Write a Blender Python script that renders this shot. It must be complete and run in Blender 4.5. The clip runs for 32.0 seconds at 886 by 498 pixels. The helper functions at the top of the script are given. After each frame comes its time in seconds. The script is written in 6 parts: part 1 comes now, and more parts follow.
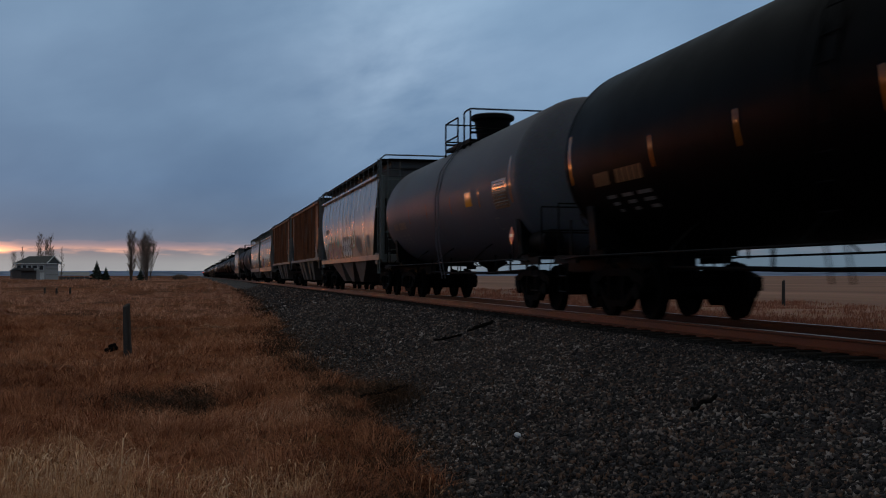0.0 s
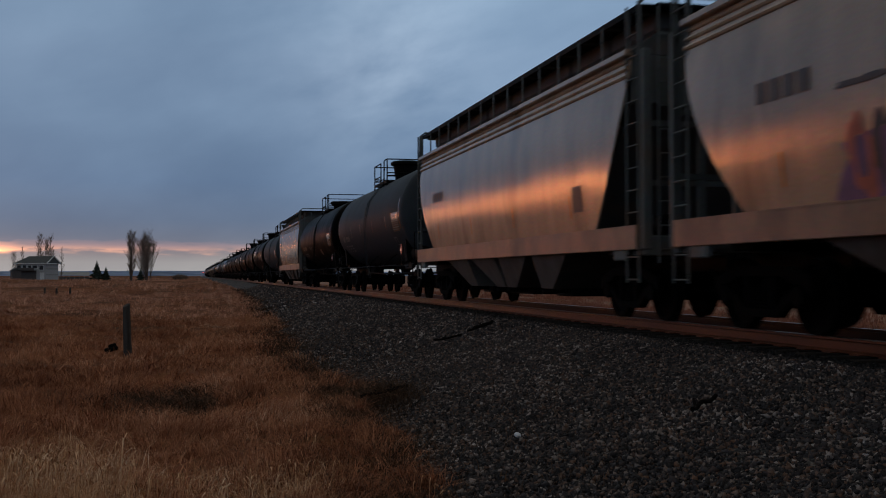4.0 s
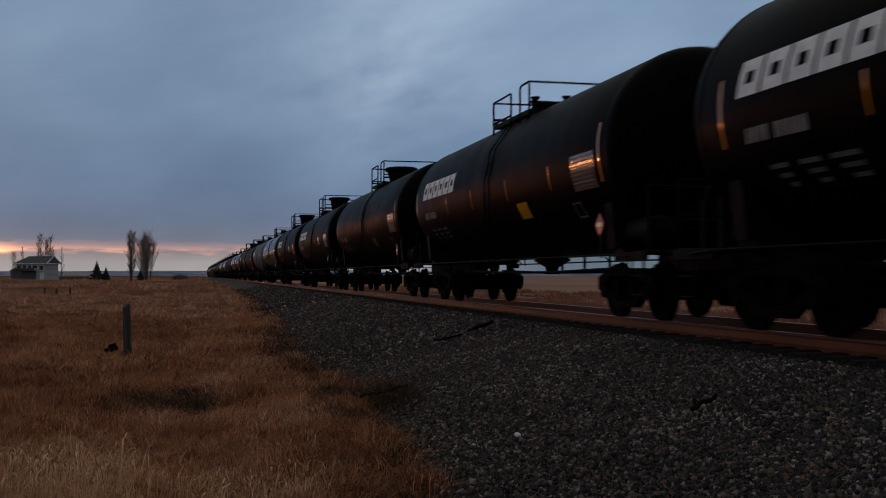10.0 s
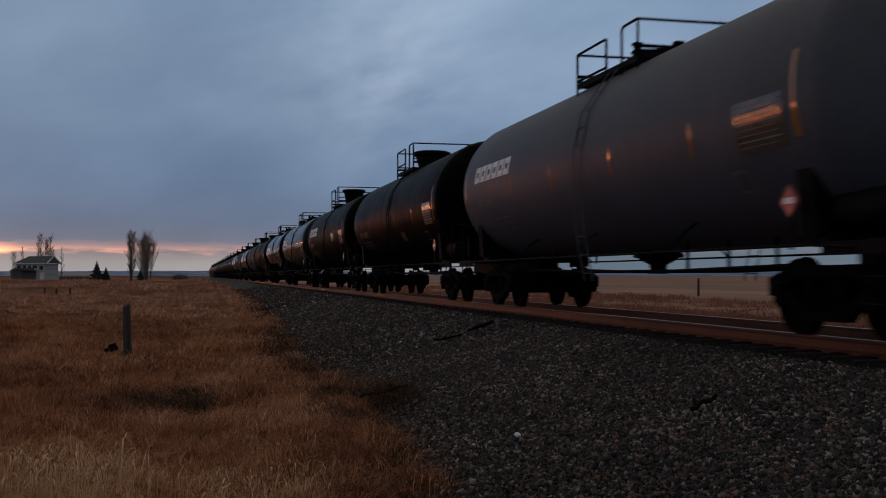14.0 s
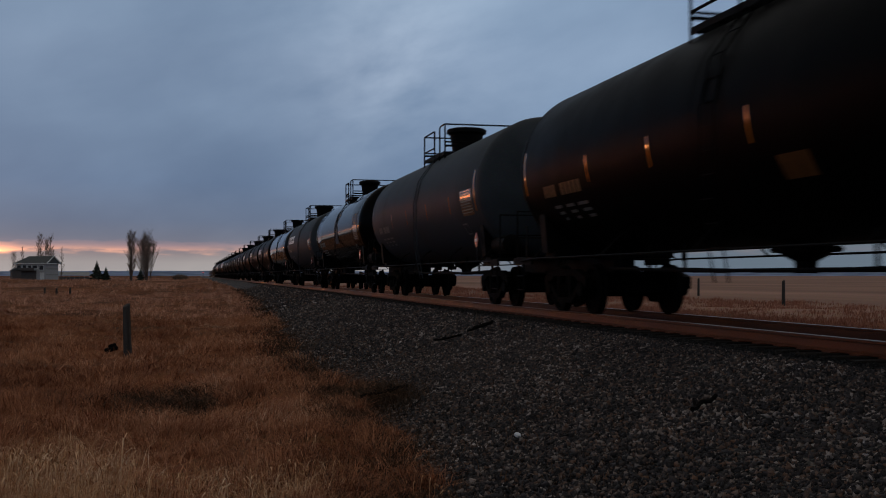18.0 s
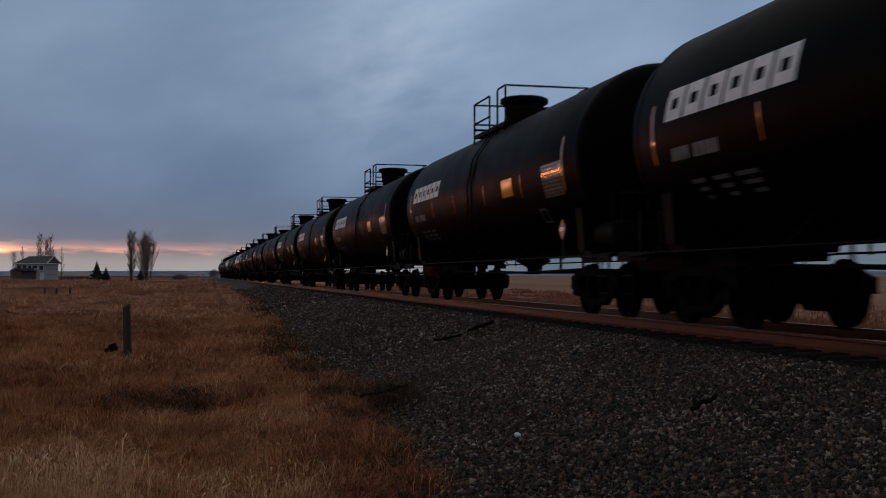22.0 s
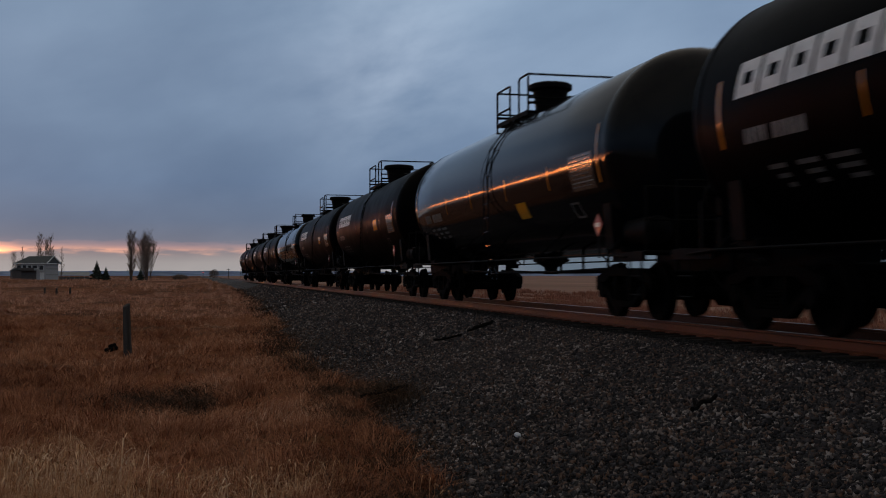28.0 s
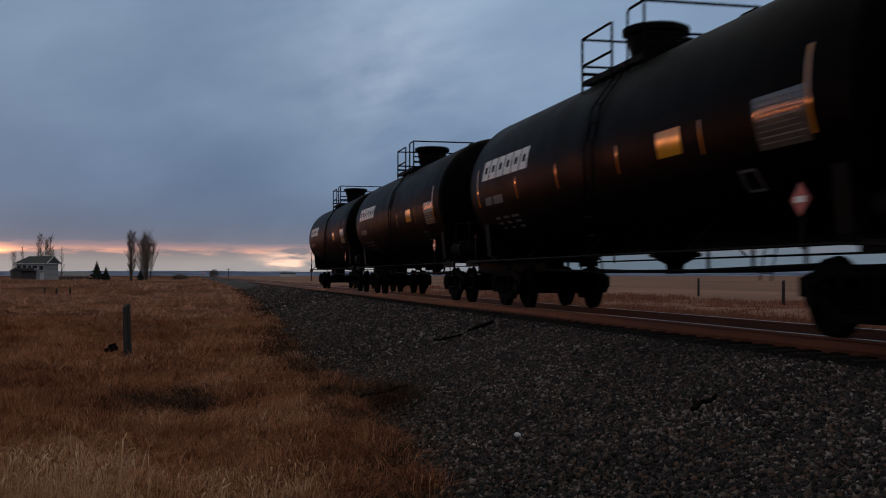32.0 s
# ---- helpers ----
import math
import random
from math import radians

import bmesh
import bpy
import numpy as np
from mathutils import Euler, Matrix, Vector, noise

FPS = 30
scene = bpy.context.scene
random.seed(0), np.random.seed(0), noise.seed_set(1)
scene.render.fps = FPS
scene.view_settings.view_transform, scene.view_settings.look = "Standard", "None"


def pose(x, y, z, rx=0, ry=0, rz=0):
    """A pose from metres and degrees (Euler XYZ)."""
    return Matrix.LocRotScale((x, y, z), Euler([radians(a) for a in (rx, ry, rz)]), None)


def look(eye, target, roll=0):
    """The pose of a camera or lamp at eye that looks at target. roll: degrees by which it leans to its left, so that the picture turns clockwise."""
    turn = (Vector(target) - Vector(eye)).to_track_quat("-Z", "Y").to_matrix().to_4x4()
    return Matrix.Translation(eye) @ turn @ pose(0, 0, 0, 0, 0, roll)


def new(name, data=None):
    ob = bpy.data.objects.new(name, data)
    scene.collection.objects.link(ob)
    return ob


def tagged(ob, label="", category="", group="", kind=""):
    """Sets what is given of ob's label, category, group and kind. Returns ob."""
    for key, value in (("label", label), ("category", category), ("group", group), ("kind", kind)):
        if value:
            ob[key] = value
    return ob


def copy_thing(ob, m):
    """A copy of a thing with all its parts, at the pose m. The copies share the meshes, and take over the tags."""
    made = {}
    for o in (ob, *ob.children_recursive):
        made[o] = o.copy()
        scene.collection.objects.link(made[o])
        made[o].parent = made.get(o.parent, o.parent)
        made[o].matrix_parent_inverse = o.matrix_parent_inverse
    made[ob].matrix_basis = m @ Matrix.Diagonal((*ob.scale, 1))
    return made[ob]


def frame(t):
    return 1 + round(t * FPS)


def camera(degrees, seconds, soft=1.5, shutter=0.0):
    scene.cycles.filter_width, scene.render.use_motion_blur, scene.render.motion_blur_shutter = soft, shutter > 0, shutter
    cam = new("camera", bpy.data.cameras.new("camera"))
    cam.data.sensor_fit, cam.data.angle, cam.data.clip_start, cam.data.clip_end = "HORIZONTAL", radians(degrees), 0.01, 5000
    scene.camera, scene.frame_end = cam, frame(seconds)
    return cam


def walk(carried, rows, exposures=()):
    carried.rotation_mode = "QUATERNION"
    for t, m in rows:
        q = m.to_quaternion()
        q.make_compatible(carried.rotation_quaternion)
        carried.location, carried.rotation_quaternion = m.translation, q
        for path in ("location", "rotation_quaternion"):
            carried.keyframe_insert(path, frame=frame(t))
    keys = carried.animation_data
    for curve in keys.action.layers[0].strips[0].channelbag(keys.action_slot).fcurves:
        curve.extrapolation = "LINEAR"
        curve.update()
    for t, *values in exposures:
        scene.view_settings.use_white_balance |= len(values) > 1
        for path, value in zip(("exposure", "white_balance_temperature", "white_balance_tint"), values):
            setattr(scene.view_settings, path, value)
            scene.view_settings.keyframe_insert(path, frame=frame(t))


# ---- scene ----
# ---------------------------------------------------------------- camera
# x to the right of the track, y along it (away from the eye), z above the rail heads
EYE = (-8.0, 0.0, 0.71)
cam = camera(45.0, 32.0, soft=1.02, shutter=0.2)
YAW, PITCH, ROLL = 13.07, 1.42, 0.0
AIM = (EYE[0] + math.sin(radians(YAW)) * 100, EYE[1] + math.cos(radians(YAW)) * 100, EYE[2] + math.tan(radians(PITCH)) * 100)
walk(cam, [(0, look(EYE, AIM, ROLL)), (32, look(EYE, AIM, ROLL))], [(0, 0, 6150, 4), (3, 0, 6290, 6), (6, 0, 6430, 7), (10, 0, 6540, 8), (14, 0, 6590, 10), (32, 0, 6610, 10)])

# ---------------------------------------------------------------- sky and sun
SUN_AZ, SUN_EL = -24.0, 1.4      # degrees from +y, to the left, and above the horizon


def sky():
    w = bpy.data.worlds.new("dusk_sky")
    scene.world = w
    w.use_nodes = True
    nt = w.node_tree
    nt.nodes.clear()
    N, L = nt.nodes.new, nt.links.new

    def math_node(op, a, b=None, c=None):
        n = N("ShaderNodeMath")
        n.operation = op
        for i, v in enumerate((a, b, c)):
            if v is None:
                continue
            if isinstance(v, (int, float)):
                n.inputs[i].default_value = v
            else:
                L(v, n.inputs[i])
        return n.outputs[0]

    def ramp(fac, stops):
        n = N("ShaderNodeValToRGB")
        el = n.color_ramp.elements
        while len(el) < len(stops):
            el.new(0.5)
        for e, (p, c) in zip(el, stops):
            e.position, e.color = p, (*c, 1)
        L(fac, n.inputs[0])
        return n.outputs[0]

    def mix(fac, a, b, mode="MIX"):
        n = N("ShaderNodeMix")
        n.data_type, n.blend_type = "RGBA", mode
        for sock, v in ((n.inputs[0], fac), (n.inputs[6], a), (n.inputs[7], b)):
            if isinstance(v, (int, float)):
                sock.default_value = v
            elif isinstance(v, tuple):
                sock.default_value = (*v, 1)
            else:
                L(v, sock)
        return n.outputs[2]

    tc = N("ShaderNodeTexCoord")
    sep = N("ShaderNodeSeparateXYZ")
    L(tc.outputs["Generated"], sep.inputs[0])
    z = sep.outputs[2]
    # cloud deck in long banks that climb to the right
    com = N("ShaderNodeCombineXYZ")
    L(math_node("MULTIPLY", sep.outputs[0], 7.0), com.inputs[0]), L(math_node("SUBTRACT", math_node("MULTIPLY", z, 13.0), math_node("MULTIPLY", sep.outputs[0], 3.0)), com.inputs[1]), L(math_node("MULTIPLY", sep.outputs[1], 4.0), com.inputs[2])
    no = N("ShaderNodeTexNoise")
    no.inputs["Scale"].default_value, no.inputs["Detail"].default_value, no.inputs["Roughness"].default_value = 0.9, 7, 0.52
    no.inputs["Distortion"].default_value = 0.15
    L(com.outputs[0], no.inputs["Vector"])
    broad = N("ShaderNodeTexNoise")
    broad.inputs["Scale"].default_value, broad.inputs["Detail"].default_value = 0.42, 4
    L(com.outputs[0], broad.inputs["Vector"])
    base = ramp(z, [(0.0, (0.33, 0.325, 0.335)), (0.013, (0.31, 0.295, 0.3)), (0.021, (0.21, 0.195, 0.22)), (0.027, (0.15, 0.17, 0.225)), (0.05, (0.115, 0.162, 0.25)), (0.085, (0.115, 0.178, 0.29)), (0.15, (0.162, 0.236, 0.358)), (0.2, (0.182, 0.258, 0.382)), (0.27, (0.166, 0.243, 0.362)), (0.4, (0.22, 0.25, 0.29)), (0.65, (0.27, 0.26, 0.25)), (1.0, (0.28, 0.26, 0.24))])
    var = ramp(no.outputs[0], [(0.3, (0.88, 0.895, 0.915)), (0.5, (0.99, 0.99, 0.99)), (0.7, (1.11, 1.095, 1.075))])
    deck = mix(1.0, base, var, "MULTIPLY")
    deck = mix(1.0, deck, ramp(broad.outputs[0], [(0.33, (0.9, 0.91, 0.93)), (0.5, (1.02, 1.02, 1.02)), (0.66, (1.12, 1.11, 1.09))]), "MULTIPLY")
    azimuth = math_node("ARCTAN2", sep.outputs[0], sep.outputs[1])
    round_ = math_node("MULTIPLY_ADD", azimuth, 1 / (2 * math.pi), 0.5)
    # no break in the cloud to the north-east: blue-grey down to the land
    east = mix(1.0, ramp(z, [(0.03, (1, 1, 1)), (0.075, (0, 0, 0))]), ramp(round_, [(0.5 + 7 / 360, (0, 0, 0)), (0.5 + 18 / 360, (1, 1, 1))]), "MULTIPLY")
    deck = mix(east, deck, (0.085, 0.118, 0.158))
    deck = mix(1.0, deck, ramp(round_, [(0.5, (1, 1, 1)), (0.5 + 14 / 360, (1.2, 1.19, 1.17)), (0.5 + 35 / 360, (1.34, 1.32, 1.28)), (0.5 + 90 / 360, (1, 1, 1))]), "MULTIPLY")
    # thin place in the deck, lit from behind
    thin = N("ShaderNodeVectorMath")
    thin.operation = "DOT_PRODUCT"
    L(tc.outputs["Generated"], thin.inputs[0])
    ta, te = radians(10.5), radians(11.2)
    thin.inputs[1].default_value = (math.sin(ta) * math.cos(te), math.cos(ta) * math.cos(te), math.sin(te))
    spot = math_node("POWER", math_node("MAXIMUM", thin.outputs["Value"], 0.0), 260.0)
    spot = math_node("MULTIPLY", spot, math_node("MULTIPLY_ADD", no.outputs[0], 5.2, -2.0))
    deck = mix(math_node("MAXIMUM", spot, 0.0), deck, (0.095, 0.098, 0.1), "ADD")
    # break in the cloud low over the western horizon
    az = math_node("ARCTAN2", sep.outputs[0], sep.outputs[1])
    turn = math_node("MULTIPLY_ADD", az, 1 / (2 * math.pi), 0.5)
    com2 = N("ShaderNodeCombineXYZ")
    L(math_node("MULTIPLY", az, 3.0), com2.inputs[0]), L(math_node("MULTIPLY", z, 60.0), com2.inputs[1])
    no2 = N("ShaderNodeTexNoise")
    no2.inputs["Scale"].default_value, no2.inputs["Detail"].default_value = 1.6, 6
    L(com2.outputs[0], no2.inputs["Vector"])
    # farther round to the west the break is a thin bright slit over a dull horizon
    west = ramp(turn, [(0.5 - 16 / 360, (1, 1, 1)), (0.5 - 10 / 360, (0, 0, 0))])
    low = mix(1.0, ramp(z, [(0.019, (0.62, 0.62, 0.62)), (0.0245, (0, 0, 0))]), west, "MULTIPLY")
    deck = mix(1.0, deck, mix(1.0, (1, 1, 1), low, "SUBTRACT"), "MULTIPLY")
    wavy = math_node("MULTIPLY_ADD", west, -0.0065, 0.009)
    zz = math_node("ADD", z, math_node("MULTIPLY", math_node("SUBTRACT", no2.outputs[0], 0.5), wavy))
    com3 = N("ShaderNodeCombineXYZ")
    L(math_node("MULTIPLY", az, 26.0), com3.inputs[0]), L(math_node("MULTIPLY", z, 150.0), com3.inputs[1])
    no3 = N("ShaderNodeTexNoise")
    no3.inputs["Scale"].default_value, no3.inputs["Detail"].default_value = 1.0, 4
    L(com3.outputs[0], no3.inputs["Vector"])
    zz = math_node("ADD", zz, math_node("MULTIPLY", math_node("SUBTRACT", no3.outputs[0], 0.5), math_node("MULTIPLY_ADD", west, -0.012, 0.014)))
    zz = math_node("ADD", math_node("MULTIPLY", math_node("SUBTRACT", zz, 0.0245), math_node("MULTIPLY_ADD", west, 1.0, 1.0)), 0.0245)
    band = ramp(zz, [(0.016, (0, 0, 0)), (0.020, (0.10, 0.035, 0.012)), (0.0235, (1.0, 0.3, 0.075)), (0.026, (0.85, 0.26, 0.075)), (0.0285, (0.14, 0.05, 0.03)), (0.032, (0, 0, 0))])
    deg = 1 / 360
    gain = ramp(turn, [(0.5 - 100 * deg, (0, 0, 0)), (0.5 - 60 * deg, (0.12, 0.1, 0.09)), (0.5 - 38 * deg, (0.45, 0.42, 0.4)), (0.5 - 28 * deg, (0.95, 0.95, 0.95)), (0.5 - 22 * deg, (1.5, 1.5, 1.5)), (0.5 - 17 * deg, (0.85, 0.85, 0.85)), (0.5 - 11.5 * deg, (0.25, 0.25, 0.25)), (0.5 - 8.5 * deg, (0.052, 0.062, 0.085)), (0.5 - 2 * deg, (0.025, 0.03, 0.05)), (0.5 + 2.5 * deg, (0.026, 0.031, 0.046)), (0.5 + 12 * deg, (0.01, 0.012, 0.012)), (0.5 + 40 * deg, (0, 0, 0))])
    gain = mix(1.0, gain, mix(west, (13.0, 13.0, 13.0), (62.0, 52.0, 42.0)), "MULTIPLY")
    glow = mix(1.0, band, gain, "MULTIPLY")
    glow = mix(1.0, glow, ramp(no3.outputs[0], [(0.36, (0.35, 0.35, 0.35)), (0.55, (1, 1, 1)), (0.7, (1.6, 1.6, 1.6))]), "MULTIPLY")
    # the sun's own place behind broken cloud just over the line of the track
    da = math_node("DIVIDE", math_node("SUBTRACT", az, radians(4.9)), 0.022)
    dz = math_node("DIVIDE", math_node("SUBTRACT", zz, 0.0150), 0.0062)
    core = math_node("EXPONENT", math_node("MULTIPLY", math_node("ADD", math_node("MULTIPLY", da, da), math_node("MULTIPLY", dz, dz)), -1.0))
    core = math_node("MULTIPLY", core, math_node("MULTIPLY_ADD", no3.outputs[0], 7.0, -2.6))
    glow = mix(math_node("MAXIMUM", core, 0.0), glow, (0.8, 0.42, 0.25), "ADD")
    out = mix(1.0, deck, glow, "ADD")
    nish = N("ShaderNodeTexSky")
    nish.sky_type, nish.sun_disc = "NISHITA", False
    nish.sun_elevation, nish.sun_rotation = radians(SUN_EL), radians(SUN_AZ)
    out = mix(0.003, out, nish.outputs[0], "ADD")
    bg = N("ShaderNodeBackground")
    L(out, bg.inputs[0])
    bg.inputs[1].default_value = 1.07
    o = N("ShaderNodeOutputWorld")
    L(bg.outputs[0], o.inputs[0])


sky()
sun = new("sun", bpy.data.lights.new("sun", "SUN"))
sun.data.energy, sun.data.angle, sun.data.color = 0.007, radians(0.7), (1.0, 0.42, 0.16)
sa, se = radians(SUN_AZ), radians(SUN_EL)
sun.matrix_world = look((0, 0, 30), (-math.sin(sa) * math.cos(se), -math.cos(sa) * math.cos(se), 30 - math.sin(se)))
scene.view_settings.exposure = 0.0


# ---------------------------------------------------------------- materials
def material(name, color, rough=0.6, metal=0.0, vary=0.25, scale=4.0, fine=40.0, bump=0.2, bump_scale=None, stain=None, stain_amount=0.5, coat=0.0, stretch=(1, 1, 1), rand=0.0, spec=0.5, spread=1.0):
    """A surface with grain and stains at two scales."""
    m = bpy.data.materials.new(name)
    m.use_nodes = True
    nt = m.node_tree
    N, L = nt.nodes.new, nt.links.new
    b = nt.nodes["Principled BSDF"]
    tc = N("ShaderNodeTexCoord")
    mp = N("ShaderNodeMapping")
    mp.inputs["Scale"].default_value = stretch
    L(tc.outputs["Object"], mp.inputs[0])
    n1, n2 = N("ShaderNodeTexNoise"), N("ShaderNodeTexNoise")
    n1.inputs["Scale"].default_value, n1.inputs["Detail"].default_value = scale, 5
    n2.inputs["Scale"].default_value, n2.inputs["Detail"].default_value = fine, 3
    L(mp.outputs[0], n1.inputs["Vector"]), L(tc.outputs["Object"], n2.inputs["Vector"])
    r = N("ShaderNodeValToRGB")
    lo, hi = tuple(c * (1 - vary) for c in color), tuple(min(1, c * (1 + vary)) for c in color)
    r.color_ramp.elements[0].position, r.color_ramp.elements[0].color = 0.3, (*lo, 1)
    r.color_ramp.elements[1].position, r.color_ramp.elements[1].color = 0.7, (*hi, 1)
    L(n1.outputs[0], r.inputs[0])
    col = r.outputs[0]
    f = N("ShaderNodeMix")
    f.data_type, f.blend_type = "RGBA", "OVERLAY"
    f.inputs[0].default_value = 0.35
    L(col, f.inputs[6]), L(n2.outputs["Color"], f.inputs[7])
    hs = N("ShaderNodeHueSaturation")
    hs.inputs["Saturation"].default_value = 1.0
    col = f.outputs[2]
    if stain:
        s = N("ShaderNodeTexNoise")
        s.inputs["Scale"].default_value, s.inputs["Detail"].default_value = scale * 0.7, 7
        L(mp.outputs[0], s.inputs["Vector"])
        sr = N("ShaderNodeValToRGB")
        sr.color_ramp.elements[0].position, sr.color_ramp.elements[1].position = 0.62 - 0.2 * stain_amount, 0.78
        L(s.outputs[0], sr.inputs[0])
        k = N("ShaderNodeMix")
        k.data_type = "RGBA"
        k.inputs[7].default_value = (*stain, 1)
        L(sr.outputs[0], k.inputs[0]), L(col, k.inputs[6])
        col = k.outputs[2]
    if rand:
        oi = N("ShaderNodeObjectInfo")
        mr = N("ShaderNodeMapRange")
        mr.inputs["To Min"].default_value, mr.inputs["To Max"].default_value = 1 - rand, 1 + rand
        L(oi.outputs["Random"], mr.inputs[0])
        L(mr.outputs[0], hs.inputs["Value"])
    L(col, hs.inputs["Color"])
    L(hs.outputs[0], b.inputs["Base Color"])
    rr = N("ShaderNodeMapRange")
    rr.inputs["To Min"].default_value, rr.inputs["To Max"].default_value = max(0.02, rough - 0.1 * spread), min(1, rough + 0.12 * spread)
    L(n1.outputs[0], rr.inputs[0]), L(rr.outputs[0], b.inputs["Roughness"])
    b.inputs["Metallic"].default_value = metal
    b.inputs["Specular IOR Level"].default_value = spec
    b.inputs["Coat Weight"].default_value = coat
    b.inputs["Coat Roughness"].default_value = 0.15
    if bump:
        bp = N("ShaderNodeBump")
        bp.inputs["Strength"].default_value, bp.inputs["Distance"].default_value = bump, 0.02
        if bump_scale:
            n3 = N("ShaderNodeTexNoise")
            n3.inputs["Scale"].default_value, n3.inputs["Detail"].default_value = bump_scale, 4
            L(tc.outputs["Object"], n3.inputs["Vector"])
            L(n3.outputs[0], bp.inputs["Height"])
        else:
            L(n2.outputs[0], bp.inputs["Height"])
        L(bp.outputs[0], b.inputs["Normal"])
    return m


M = {}
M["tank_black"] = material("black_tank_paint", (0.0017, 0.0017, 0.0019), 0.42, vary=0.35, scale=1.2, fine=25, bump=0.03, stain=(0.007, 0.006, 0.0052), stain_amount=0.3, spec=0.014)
M["tank_gloss"] = material("glossy_black_tank_paint", (0.004, 0.0045, 0.0055), 0.1, spread=0.2, vary=0.2, scale=0.9, fine=25, bump=0.006, stain=(0.008, 0.008, 0.008), stain_amount=0.2, spec=0.13)
M["tank_mirror"] = material("polished_black_tank_paint", (0.002, 0.0022, 0.0025), 0.042, spread=0.12, vary=0.2, scale=0.9, fine=25, bump=0.005, spec=0.1)
M["tank_sleek"] = material("sleek_black_tank_paint", (0.0025, 0.0027, 0.003), 0.09, spread=0.2, vary=0.2, scale=0.9, fine=25, bump=0.006, stain=(0.006, 0.006, 0.006), stain_amount=0.3, spec=0.03)
M["tank_grey"] = material("grey_tank_paint", (0.085, 0.087, 0.1), 0.5, spec=0.1, vary=0.15, scale=0.9, fine=25, bump=0.02, stain=(0.08, 0.075, 0.07), stain_amount=0.3)
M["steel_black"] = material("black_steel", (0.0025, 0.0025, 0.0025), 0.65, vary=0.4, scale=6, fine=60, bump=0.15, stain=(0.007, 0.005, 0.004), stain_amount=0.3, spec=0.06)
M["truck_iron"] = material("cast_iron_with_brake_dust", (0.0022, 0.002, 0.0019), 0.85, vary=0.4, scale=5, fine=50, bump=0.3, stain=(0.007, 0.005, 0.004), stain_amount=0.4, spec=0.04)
M["wheel_tread"] = material("polished_wheel_steel", (0.25, 0.24, 0.23), 0.35, 1.0, vary=0.2, scale=9)
# grey hopper sides; the warm evening light is mixed into the tan base
M["hopper_grey"] = material("weathered_warm_lit_hopper_paint", (0.34, 0.24, 0.165), 0.2, spec=0.6, spread=0.5, vary=0.2, scale=1.4, fine=20, bump=0.13, bump_scale=2.6, stain=(0.16, 0.10, 0.065), stain_amount=0.35, stretch=(1, 1, 0.35))


def rust_streaks():
    """Oxide-brown paint with rust running down and grey primer showing low on the sheets."""
    m = material("rusty_brown_hopper_paint", (0.10, 0.042, 0.018), 0.55, vary=0.3, scale=1.6, fine=20, bump=0.1, spec=0.12)
    nt = m.node_tree
    N, L = nt.nodes.new, nt.links.new
    b = nt.nodes["Principled BSDF"]
    old = b.inputs["Base Color"].links[0].from_socket
    tc, mp, n1, n2, sep = N("ShaderNodeTexCoord"), N("ShaderNodeMapping"), N("ShaderNodeTexNoise"), N("ShaderNodeTexNoise"), N("ShaderNodeSeparateXYZ")
    L(tc.outputs["Object"], mp.inputs[0])
    mp.inputs["Scale"].default_value = (1, 4.2, 0.26)
    L(mp.outputs[0], n1.inputs["Vector"]), L(tc.outputs["Object"], n2.inputs["Vector"]), L(tc.outputs["Object"], sep.inputs[0])
    n1.inputs["Scale"].default_value, n1.inputs["Detail"].default_value = 1.5, 7
    n2.inputs["Scale"].default_value, n2.inputs["Detail"].default_value = 0.8, 6
    r1 = N("ShaderNodeValToRGB")
    for e, (q, c) in zip(r1.color_ramp.elements, ((0.40, (0.05, 0.02, 0.01)), (0.58, (0.5, 0.165, 0.04)))):
        e.position, e.color = q, (*c, 1)
    L(n1.outputs[0], r1.inputs[0])
    mx = N("ShaderNodeMix")
    mx.data_type = "RGBA"
    mx.inputs[0].default_value = 0.88
    L(old, mx.inputs[6]), L(r1.outputs[0], mx.inputs[7])
    low = N("ShaderNodeMapRange")
    low.inputs["From Min"].default_value, low.inputs["From Max"].default_value = 3.6, 1.5
    L(sep.outputs[2], low.inputs[0])
    ad = N("ShaderNodeMath")
    ad.operation = "MULTIPLY_ADD"
    L(low.outputs[0], ad.inputs[0])
    ad.inputs[1].default_value = 0.26
    both = N("ShaderNodeMix")
    both.inputs[0].default_value = 0.6
    L(n1.outputs[0], both.inputs[2]), L(n2.outputs[0], both.inputs[3])
    L(both.outputs[0], ad.inputs[2])
    r2 = N("ShaderNodeValToRGB")
    r2.color_ramp.elements[0].position, r2.color_ramp.elements[1].position = 0.63, 0.72
    L(ad.outputs[0], r2.inputs[0])
    k = N("ShaderNodeMix")
    k.data_type = "RGBA"
    k.inputs[7].default_value = (0.24, 0.19, 0.15, 1)
    L(r2.outputs[0], k.inputs[0]), L(mx.outputs[2], k.inputs[6])
    L(k.outputs[2], b.inputs["Base Color"])
    return m


M["hopper_brown"] = rust_streaks()
# rusty ribs, with their shade put into a darker brown than the sheets
M["shaded_rib"] = material("shaded_rusty_rib", (0.13, 0.05, 0.022), 0.75, spec=0.1, vary=0.4, scale=2, fine=25, bump=0.2, stain=(0.15, 0.12, 0.1), stain_amount=0.3, stretch=(1, 1, 0.3))
M["white_mark"] = material("white_stencil_paint", (0.78, 0.78, 0.76), 0.5, vary=0.15, scale=6, bump=0)
M["grey_mark"] = material("faded_stencil_paint", (0.1, 0.1, 0.095), 0.6, vary=0.2, scale=6, bump=0)
M["dim_mark"] = material("worn_white_stencil_paint", (0.2, 0.2, 0.19), 0.6, vary=0.4, scale=5, bump=0)
